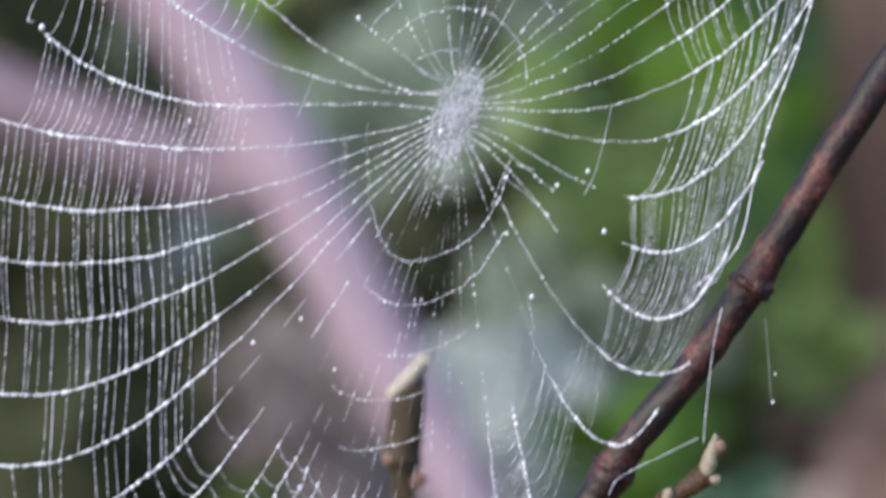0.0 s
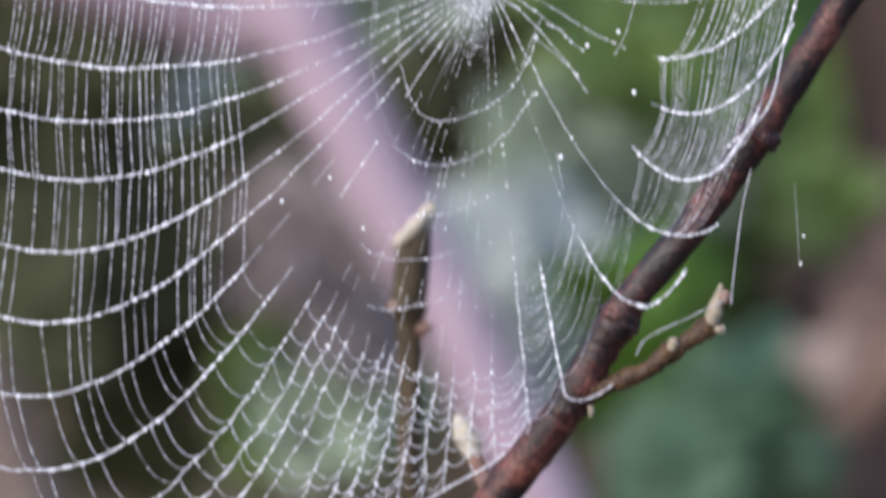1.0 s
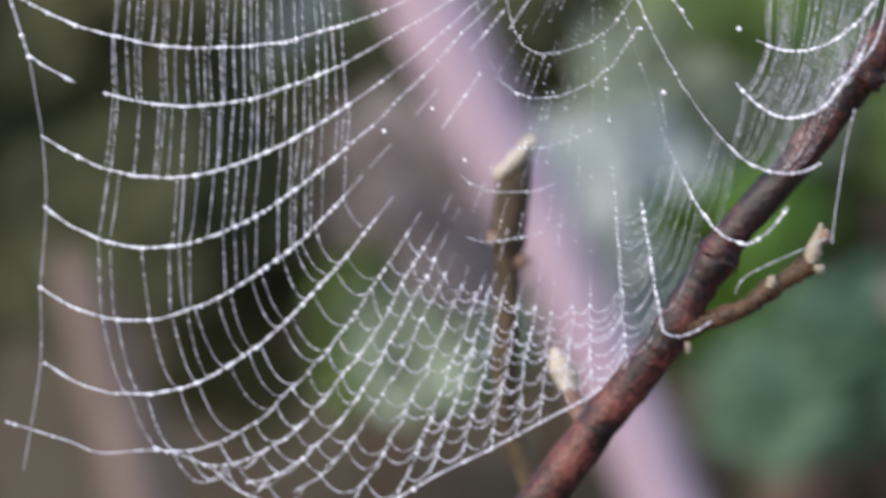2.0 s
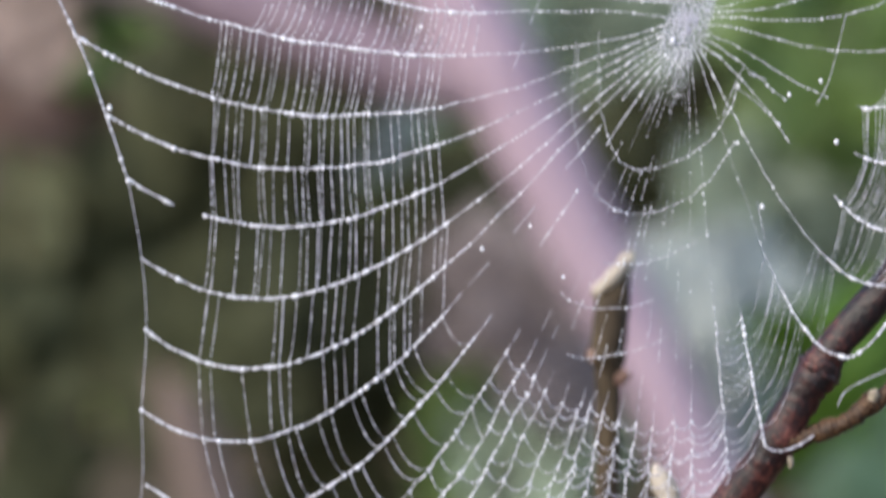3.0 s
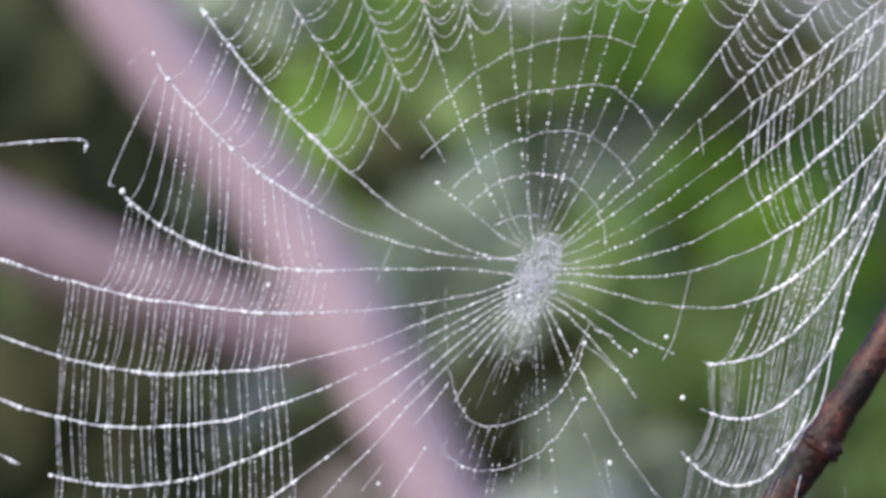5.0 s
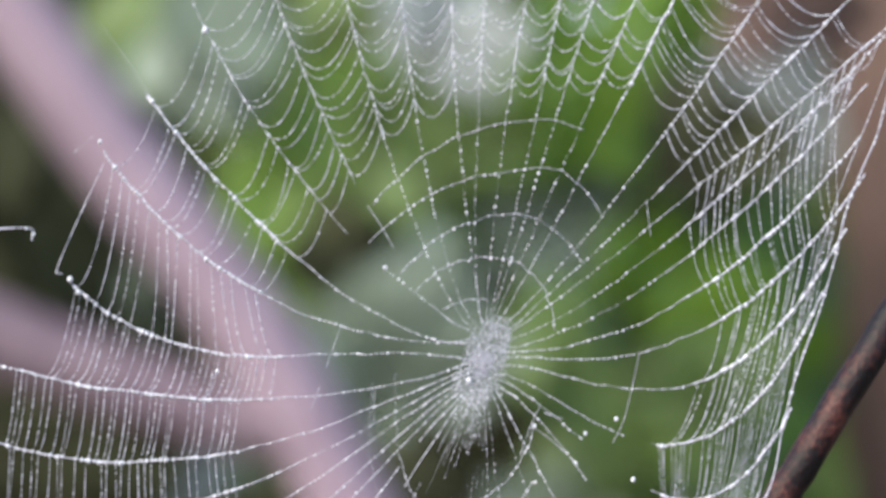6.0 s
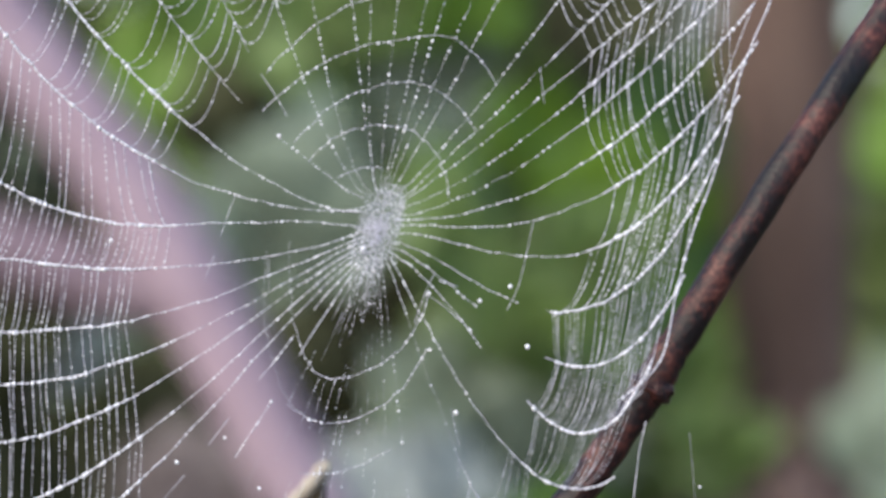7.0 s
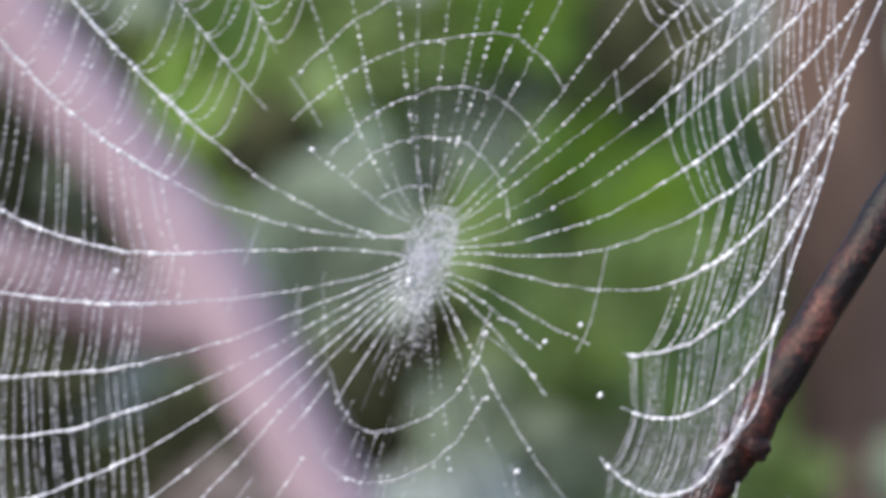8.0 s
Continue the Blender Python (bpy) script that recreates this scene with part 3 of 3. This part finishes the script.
HUB_X, HUB_Z = 4.5, 6.5
# end x, end z, sag, where the sticky threads begin and end along it, how many lead to the next, where the sag lies
RIGHT = [
    (27.2, -115.5, 0.0, 0.68, 0.98, 8, 1.2), (62.0, -79.1, -35.8, 0.46, 0.66, 4, 1.31), (70.7, -66.3, -22.3, 0.58, 0.86, 12, 1.3), (82.3, -32.2, -30.9, 0.53, 0.93, 34, 1.98), (91.9, -8.4, -29.2, 0.55, 0.93, 30, 1.7),
    (101.7, 25.0, -33.3, 0.48, 0.93, 22, 1.46), (108.0, 42.2, -26.9, 0.56, 0.93, 17, 1.45), (114.0, 57.9, -21.0, 0.6, 0.93, 16, 1.21), (113.1, 68.9, -16.6, 0.56, 0.93, 17, 1.0), (115.1, 83.7, -12.8, 0.52, 0.93, 18, 0.79),
    (120.9, 98.3, -9.9, 0.49, 0.93, 18, 0.77), (128.8, 106.5, -3.0, 0.48, 0.93, 17, 0.5), (116.9, 114.8, -2.9, 0.51, 0.93, 15, 0.5), (96.4, 125.6, -5.9, 0.56, 0.93, 13, 0.78),
]
TOP = [
    (72.1, 131.8, -1.6, 0.6, 0.97, 12, 0.5), (59.6, 132.8, -0.4, 0.6, 0.97, 12, 1.28), (45.2, 134.5, -0.3, 0.59, 0.97, 12, 1.3), (32.4, 135.6, -1.2, 0.58, 0.97, 12, 1.16), (23.4, 136.1, 2.4, 0.57, 0.97, 12, 0.88),
    (8.4, 136.4, 3.3, 0.57, 0.97, 12, 0.5), (-3.6, 135.5, 2.7, 0.57, 0.97, 12, 1.02), (-19.9, 133.1, 6.2, 0.54, 0.97, 12, 0.5), (-38.2, 129.4, 6.8, 0.5, 0.97, 14, 0.5), (-58.8, 123.7, 9.3, 0.45, 0.97, 15, 0.5),
    (-78.3, 110.0, 9.3, 0.42, 0.95, 15, 0.89), (-91.9, 83.6, 11.8, 0.47, 0.97, 13, 0.59), (-104.2, 67.1, 15.1, 0.5, 0.97, 15, 0.96),
]
LEFT = [
    (-113.3, 29.0, -11.9, 0.46, 1.0, 23, 2.05), (-183.6, 25.1, -17.9, 0.345, 0.71, 25, 0.91), (-172.1, 1.0, -24.1, 0.385, 0.78, 23, 1.18), (-162.8, -22.2, -24.7, 0.4, 0.835, 22, 1.28), (-156.0, -40.9, -27.5, 0.415, 0.865, 21, 1.43),
    (-152.6, -63.6, -30.6, 0.42, 0.9, 16, 1.52), (-151.8, -84.2, -34.7, 0.43, 0.92, 14, 1.63), (-153.1, -107.1, -38.6, 0.43, 0.9, 12, 1.58), (-151.7, -129.2, -45.6, 0.38, 0.86, 12, 1.44),
]
BOTTOM = [
    (-119.7, -153.3, -33.2, 0.4, 0.98, 15, 1.58), (-105.3, -157.9, -32.3, 0.41, 0.98, 14, 1.51), (-92.5, -163.0, -28.5, 0.43, 0.97, 13, 1.55), (-78.5, -165.5, -23.0, 0.47, 0.97, 11, 1.5), (-63.0, -170.0, -16.0, 0.51, 0.97, 12, 1.4),
    (-48.4, -166.2, -10.0, 0.56, 0.97, 12, 1.3), (-38.7, -158.9, -6.5, 0.61, 0.97, 13, 1.2), (-29.8, -154.4, -2.9, 0.66, 0.97, 13, 1.15), (-21.8, -150.8, -1.9, 0.69, 0.97, 13, 1.15), (-14.5, -147.1, -1.3, 0.73, 0.97, 9, 1.15),
    (-7.7, -142.8, -0.8, 0.76, 0.97, 9, 1.15), (0.0, -137.9, 0.0, 0.78, 0.97, 9, 1.15), (6.8, -134.7, 0.0, 0.8, 0.97, 9, 1.15), (17.5, -127.0, 0.0, 0.62, 0.98, 16, 1.15),
]
SPOKES = RIGHT + TOP + LEFT + BOTTOM
BROKEN = {0: (0.04, 0.66), 3: (0.36, 0.52), 4: (0.3, 0.52), 5: (0.39, 0.47), 31: (0.87, 0.915), 23: (0.12, 0.43), 24: (0.27, 0.36)}      # radial threads that have snapped, and where
rnd = random.Random(11)


def spoke_point(row, t):
    """A point of a radial thread, t from the hub to its end; it hangs under the weight of the dew."""
    ex, ez, sag = row[:3]
    aside = row in TOP                      # steep threads bow to the side
    a = math.atan2(ez + (0 if aside else 2.4 * sag) - HUB_Z, ex - HUB_X)
    sx, sz = HUB_X + 4.5 * math.cos(a), HUB_Z + 9.0 * math.sin(a)
    dx, dz = ex - sx, ez - sz
    p = row[6]
    top = p / (p + 1)
    hang = sag * t ** p * (1 - t) / (top ** p * (1 - top))
    px, pz = (-dz / math.hypot(dx, dz), dx / math.hypot(dx, dz)) if aside else (0, 1)
    return np.array((sx + dx * t + hang * px, 0.0, sz + dz * t + hang * pz + 0.6 * noise.noise(Vector((9 * t, ex, ez))) * min(1, 6 * t * (1 - t))))


def bow(x, z):
    """The sheet bellies a little in the draught."""
    return 1.2 * noise.noise(Vector((x, z, 3.0)) * 0.02)


def settle(line):
    return [np.array((p[0], p[1] + bow(p[0], p[2]), p[2])) * MM for p in line]


def web():
    root = tagged(new("spider_web"), "dew-covered orb spider web hung from a twig", "spider web")
    root.location = (0, 0, HUB)
    dew_v, dew_f = [], []

    def hang_dew(line, gap, size, chance=1.0):
        line = np.asarray(line)
        steps = np.linalg.norm(np.diff(line, axis=0), axis=1)
        run = np.r_[0, np.cumsum(steps)]
        s = rnd.uniform(0, gap)
        while s < run[-1]:
            if rnd.random() < chance:
                r = size * rnd.choice((0.5, 0.65, 0.8, 1.0, 1.0, 1.2, 1.6)) * rnd.uniform(0.85, 1.15)
                p = np.array([np.interp(s, run, line[:, k]) for k in range(3)])
                bead(p + (0, rnd.uniform(-0.3, 0.1) * r, -0.25 * r), r, dew_v, dew_f, 1.1)
            s += gap * rnd.uniform(0.6, 1.6)

    # radial threads
    for row in SPOKES:
        line = settle([spoke_point(row, t) + (rnd.gauss(0, 0.4 if row in BOTTOM and t > row[3] else 0.12), 0, rnd.gauss(0, 0.12)) for t in np.linspace(0, 1, 40)])
        line = np.array(smooth_line(line, 4))
        t = np.linspace(0, 1, len(line))
        wide = abs(row[0]) > abs(row[1])
        heavy = 0.95 if row in RIGHT[:3] else 0.75 if row in RIGHT[9:] else 0.52 if -90 < row[0] < 70 else 0.7 if row in BOTTOM else 1.0
        near = 0.07 if row in RIGHT[9:] else 0.1 if wide else 0.06 if row[1] > 0 else 0.045
        radii = MM * heavy * (near + (0.25 - near) * np.clip((t - row[3] + 0.12) / 0.2, 0, 1) + 0.06 * np.clip(1 - t / 0.14, 0, 1))
        radii = radii * np.array([rnd.choice((0.5, 0.8, 1.0, 1.2, 1.7)) for _ in radii])
        last, cut = len(line), int(len(line) * row[3])
        snap = BROKEN.get(SPOKES.index(row))
        pieces = [(0, int(snap[0] * last)), (int(snap[1] * last), last)] if snap else [(0, last)]
        if row in LEFT[7:] or row in BOTTOM[:12]:      # only shreds are left between the hub and the sticky zone
            at_t, pieces = rnd.uniform(0.1, 0.16), []
            pieces.append((0, int(at_t * last)))
            while at_t < row[3] - 0.06:
                at_t += rnd.uniform(0.02, 0.07)
                piece = rnd.uniform(0.03, 0.09)
                pieces.append((int(at_t * last), int(min(at_t + piece, row[3] - 0.04) * last)))
                at_t += piece
            pieces = [(a, b) for a, b in pieces if b - a > 3] + [(int((row[3] - 0.03) * last), last)]
        for a, b in pieces:
            verts, faces = [], []
            tube(line[a:b], radii[a:b], 5, verts, faces, 0.5)
            mesh_object("radial_thread", verts, faces, SILK, root)
            inner, outer = line[a:min(b, cut + 1)], line[max(a, cut):b]
            if len(inner) > 8:
                if wide and row not in RIGHT[9:]:
                    hang_dew(inner, 1.05 * MM, 0.27 * MM, 0.9)
                else:
                    close = cut // 4
                    hang_dew(inner[:close], 1.05 * MM, 0.19 * MM, 0.9 if row[1] > 0 else 0.75)
                    hang_dew(inner[close:], 1.5 * MM, 0.29 * MM, 0.8 if row[1] > 0 else 0.28)
            if len(outer) > 4:
                hang_dew(outer, 0.95 * MM, 0.45 * MM * heavy)

    # sticky threads between neighbouring radial threads
    # they run on from sector to sector; ends: where those of the last sector meet this radial thread
    verts, faces, singles, ends = [], [], 0, []
    for n, row in enumerate(SPOKES):
        nxt = SPOKES[(n + 1) % len(SPOKES)]
        many = row in LEFT
        count = round(row[5] * (1.25 if many else 1.25 if row in RIGHT else 1.0))
        inner, outer = nxt[3:5]
        if row is LEFT[0]:
            inner, outer = 0.3, 0.665
        elif row is BOTTOM[12]:
            inner, outer = 0.8, 0.97
        elif row is RIGHT[0]:
            inner, outer = 0.36, 0.6
        elif row is RIGHT[1]:
            inner, outer = 0.5, 0.64
        begins = sorted(ends)
        while len(begins) > count:
            begins.pop(rnd.randrange(len(begins)))
        while len(begins) < count:
            gaps = [0.0] + sorted(begins) + [1.0]
            k = max(range(len(gaps) - 1), key=lambda i: gaps[i + 1] - gaps[i])
            begins.append(gaps[k] + (gaps[k + 1] - gaps[k]) * rnd.uniform(0.3, 0.7))
        even = 0.15 if many else 0.35
        begins = [(1 - even) * f + even * (k + 0.5) / count for k, f in enumerate(sorted(begins))]
        ends = []
        for f in begins:
            g = min(1, max(0, f + rnd.gauss(0, 0.12 if many else 0.3) / count))
            ends.append(g)
            if rnd.random() < 0.05:
                continue
            crowd = 1.55 if row in LEFT[5:] or row in BOTTOM[:5] else 1.0      # closer set towards the hub
            a = spoke_point(row, row[3] + (row[4] - row[3]) * f ** crowd)
            b = spoke_point(nxt, inner + (outer - inner) * g ** crowd)
            wide, tall = abs(b[0] - a[0]), abs(b[2] - a[2])
            drop = (0.12 * tall + (0.52 if row in TOP[:8] else 0.42 if row in BOTTOM[:6] else 0.36 if row in TOP or row in BOTTOM else 0.28) * wide) * rnd.uniform(0.75, 1.25)
            drop = min(drop, 8.0)
            side = rnd.gauss(0, 0.1 if many else 0.25)
            line = settle([a + (b - a) * s + (side * 4 * s * (1 - s), 0, -drop * 4 * s * (1 - s)) for s in np.linspace(0, 1, 15)])
            r = MM * rnd.choice((0.08, 0.11, 0.13, 0.17)) * (0.95 if many else 0.55 if row in RIGHT[:3] else 0.75 if row is BOTTOM[13] else 1.15 if row in RIGHT[9:] or row in TOP[:8] else 0.7 if row[5] > 18 else 1.25 if row in BOTTOM else 0.9)
            single = row in LEFT and singles < 300
            own_v, own_f = ([], []) if single else (verts, faces)
            tube(line, [r * rnd.choice((0.55, 0.8, 1.0, 1.5)) for _ in line], 4, own_v, own_f, 0, False)
            if single:
                mesh_object("cross_thread", own_v, own_f, SILK_FINE, root)
                singles += 1
            hang_dew(line, 0.8 * MM, 0.19 * MM * (0.92 if many else 0.62 if row[5] > 22 or row in RIGHT[:3] else 0.75 if row is BOTTOM[13] else 1.0), 0.85)
            if rnd.random() < 0.6:
                bead(line[0], MM * rnd.uniform(0.35, 0.55), dew_v, dew_f)
    tagged(mesh_object("sticky_silk", verts, faces, SILK_FINE, root, "fine sagging cross threads"), kind="stuff")

    # wide-set threads round the hub: middle, reach to the left, right and up or down, from angle to angle
    for mid_x, mid_z, left, right, tall, start, end, thick in (
        (3.0, -4.8, 23.1, 28.2, 28.0, 83, 116, 0.11), (6.9, 13.9, 25.9, 17.9, 21.5, 0, 148, 0.11), (13.5, -1.3, 43.2, 27.4, 48.6, 46, 139, 0.11), (21.9, 3.5, 64.4, 25.4, 57.3, 50, 141, 0.11), (20.6, 7.1, 62.0, 42.3, 67.5, 72, 140, 0.11),
        (-10.0, -5.7, 11.2, 29.4, 31.2, 165, 205, 0.05), (-10.0, -5.7, 11.2, 29.4, 31.2, 208, 347, 0.11), (-9.4, -2.6, 27.2, 32.6, 46.8, 242, 326, 0.11), (-13.5, -13.3, 14.9, 25.5, 35.4, 158, 252, 0.05), (-15.5, -5.3, 28.0, 47.2, 58.8, 262, 299, 0.11), (-20.6, -8.3, 29.1, 52.3, 68.8, 248, 288, 0.11), (-25.5, -11.8, 29.0, 62.1, 79.2, 262, 293, 0.11),
    ):
        line = []
        for w in np.linspace(start, end, 7 + int((end - start) / 7)):
            c, s = math.cos(radians(w)), math.sin(radians(w))
            line.append((mid_x + c * (right if c > 0 else left) + rnd.gauss(0, 0.2), 0, mid_z + s * tall + rnd.gauss(0, 0.2)))
        line = settle([np.array(p) for p in smooth_line(line, 3)])
        verts, faces = [], []
        tube(line, thick * MM, 4, verts, faces)
        mesh_object("ring_thread", verts, faces, SILK, root)
        hang_dew(line, 2.0 * MM, 2.6 * thick * MM)

    # frame threads
    border = (
        ([(-198.0, 47.0), (-192.3, 36.4), (-184.0, 25.1), (-171.5, 0.4), (-162.7, -22.6), (-156.2, -41.8)], 0.3), ([(-156.2, -41.8), (-152.4, -64.4), (-151.2, -84.5), (-152.6, -107.1), (-152.6, -130.0), (-157.3, -161.3)], 0.12),
        ([(-192.3, 40.1), (-159.3, 42.7), (-127.3, 45.2), (-124.5, 41.5)], 0.3), ([(-162.9, -147.0), (-144.3, -152.2), (-134.5, -155.4), (-117.3, -154.3), (-103.3, -158.6), (-93.6, -165.7), (-77.4, -170.5), (-62.1, -173.0)], 0.22),
        ([(-62.1, -173.0), (-48.4, -166.5), (-36.2, -159.0), (-19.9, -150.5), (-5.3, -142.1), (5.2, -136.2), (10.0, -132.5)], 0.3),
        ([(152.0, 140.0), (133.0, 109.0), (122.0, 84.0), (117.5, 69.0), (113.0, 59.0), (108.2, 47.0), (105.0, 34.0), (100.0, 18.0), (94.0, 2.5), (89.5, -13.0), (84.5, -33.0), (72.0, -45.0)], 0.3),
    )
    loose = (
        ([(129.1, 111.3), (117.8, 80.7), (104.9, 48.4), (92.8, 9.7)], 0.14), ([(-89.9, 81.7), (-96.8, 92.8), (-103.6, 102.5)], 0.05), ([(-75.2, 102.7), (-71.0, 109.7), (-68.6, 116.2)], 0.07), ([(-106.9, 71.2), (-112.9, 66.2)], 0.1),
        ([(-59.7, 123.4), (-39.5, 129.4), (-4.5, 135.8), (33.1, 135.8), (72.6, 131.8), (111.3, 120.5), (129.1, 111.3)], 0.12), ([(-116.0, 31.7), (-116.8, 35.1), (-103.9, 63.4)], 0.16),
        ([(80.0, -50.5), (77.6, -61.8), (75.4, -81.2), (74.8, -89.3)], 0.16), ([(47.6, -104.2), (50.9, -99.0), (63.8, -92.5), (73.5, -87.7)], 0.14), ([(92.5, -53.8), (93.3, -65.1), (94.0, -76.4)], 0.06), ([(26.7, -114.1), (28.5, -116.4), (32.4, -116.9), (37.0, -115.2), (41.2, -112.3)], 0.25),
    )
    # single crossing strands left of the spiral, inside the sticky zone
    strands = (
        ([(-26.9, -2.1), (-27.2, -11.8)], 0.08), ([(-36.3, 15.7), (-38.6, 9.8), (-40.6, 4.4)], 0.1), ([(-42.2, -0.5), (-45.4, -8.6)], 0.1), ([(48.9, 8.0), (46.6, -2.0), (44.0, -11.7), (40.8, -18.1)], 0.1), ([(24.3, -45.5), (26.7, -56.8)], 0.1),
        ([(51.3, 51.2), (52.4, 40.7)], 0.09), ([(-28.5, 50.4), (-24.6, 44.6), (-21.2, 38.3)], 0.12), ([(17.5, -13.0), (22.5, -16.4), (27.9, -21.4)], 0.14), ([(21.5, -9.3), (26.7, -11.1)], 0.2), ([(20.5, -6.7), (17.5, -13.0), (14.3, -21.4)], 0.1),
    )
    for run, r in border + loose + strands:
        line = settle([np.array(p) for p in smooth_line([(x, 0, z) for x, z in run], 10)])
        verts, faces = [], []
        tube(line, r * MM, 5, verts, faces, 0.4)
        mesh_object("frame_thread", verts, faces, SILK, root)
        hang_dew(line, 2.2 * MM, 1.4 * r * MM)

    # the hub: a close, irregular coil that leans with the web, with loose loops at its top and beaded strands from its rim
    verts, faces = [], []

    def hub_point(x, z, deep=0.3):
        return np.array((HUB_X + x + 0.32 * z + rnd.gauss(0, 0.2), rnd.gauss(0, deep), HUB_Z + z + rnd.gauss(0, 0.25)))

    for turn in range(24):
        size = 1.02 - turn / 25
        first = rnd.uniform(0, 6.28)
        line = settle([hub_point(6.2 * size * math.cos(w), 11.6 * size * math.sin(w)) for w in np.linspace(first, first + rnd.uniform(3.5, 5.9), 24)])
        tube(line, (0.05 if turn < 8 else 0.065) * MM, 4, verts, faces, 0, False)
        hang_dew(line, 0.75 * MM, 0.14 * MM, 0.6 if turn < 8 else 0.8)
    for _ in range(300):
        w, d = rnd.uniform(0, 6.28), min(1.05, abs(rnd.gauss(0, 0.55)))
        x, z = 5.6 * d * math.cos(w), 10.4 * d * math.sin(w) - 1.2
        p = hub_point(x, z, 0.4)
        q = p + np.array((rnd.gauss(0, 1.2), rnd.gauss(0, 0.3), rnd.gauss(0, 2.4)))
        line = settle([p, (p + q) / 2 + (0, 0, -0.2), q])
        tube(line, 0.06 * MM, 4, verts, faces, 0, False)
        hang_dew(line, 0.75 * MM, 0.15 * MM, 0.75)
    for turn in range(5):
        size = 1 - 0.17 * turn
        line = settle([hub_point(2.6 + 3.0 * size * math.cos(w), 6.6 + 5.0 * size * math.sin(w)) for w in np.linspace(-1.2, 3.6, 20)])
        tube(line, 0.06 * MM, 4, verts, faces, 0, False)
        hang_dew(line, 0.7 * MM, 0.16 * MM, 0.85)
    for n in range(26):
        w = radians(205 + 5.6 * n + rnd.uniform(-2, 2))
        a, b = rnd.uniform(0.9, 1.0), rnd.uniform(1.15, 1.75)
        line = settle([hub_point(6.2 * f * math.cos(w), 11.6 * f * math.sin(w), 0.1) for f in np.linspace(a, b, 6)])
        tube(line, 0.045 * MM, 4, verts, faces, 0, False)
        hang_dew(line, 0.8 * MM, 0.18 * MM, 0.85)
    mesh_object("hub", verts, faces, SILK, root, "dense white coiled hub of the web")

    # single large drops, all of one shape
    bm = bmesh.new()
    bmesh.ops.create_icosphere(bm, subdivisions=2, radius=1)
    for v in bm.verts:
        v.co.x *= 1 - 0.12 * v.co.z
        v.co.y *= 1 - 0.12 * v.co.z
    drop = bpy.data.meshes.new("dew_drop")
    bm.to_mesh(drop)
    bm.free()
    drop.materials.append(DEW)
    drop.polygons.foreach_set("use_smooth", [True] * len(drop.polygons))
    for x, z, r in (
(0.0, 0.0, 0.75), (-71.8, 3.5, 0.6), (-113.7, 30.3, 0.85), (-111.3, 26.6, 0.7), (-74.5, 101.3, 0.95), (-89.9, 81.0, 0.8), (46.5, -28.6, 0.7), (33.1, -15.3, 0.6), (30.2, -23.7, 0.5), (18.6, -12.9, 0.55), (41.9, -11.3, 0.6), (-23.4, 32.6, 0.6), (-104.9, 69.7, 0.6), (-161.8, -20.2, 0.8), (-156.2, -41.1, 0.8), (25.8, -47.1, 0.7), (18.6, -29.0, 0.5), (-54.0, -60.0, 0.6), (-32.3, -31.5, 0.4), (-16.1, -48.4, 0.5), (-40.3, -53.2, 0.5), (-30.7, -67.8, 0.5), (94.5, -77.4, 0.5), (95.2, -69.4, 0.4),
    ):
        ob = new("dew_drop", drop)
        ob.parent = root
        ob.location = settle([np.array((x, -0.3, z))])[0]
        ob.scale = (r * MM, r * MM, 1.15 * r * MM)
    tagged(mesh_object("dew", dew_v, dew_f, DEW, root, "dew drops strung on the silk, their bright sparkle put into a white colour"), kind="stuff")
    return root


WEB = web()


def motions():
    # the draught pushes the web aside and lets it swing back
    sway = ((0.0, -0.0066, 0.0033), (0.5, -0.0015, 0.0011), (1.0, -0.0002, 0.0), (1.7, 0, 0), (2.8, 0, 0), (4.2, -0.0003, 0), (5.2, -0.0039, 0.0014), (6.3, -0.0016, 0.0005), (7.0, 0, 0), (8.0, 0, 0))
    walk(WEB, [(t, pose(x, 0, HUB + z)) for t, x, z in sway])


motions()
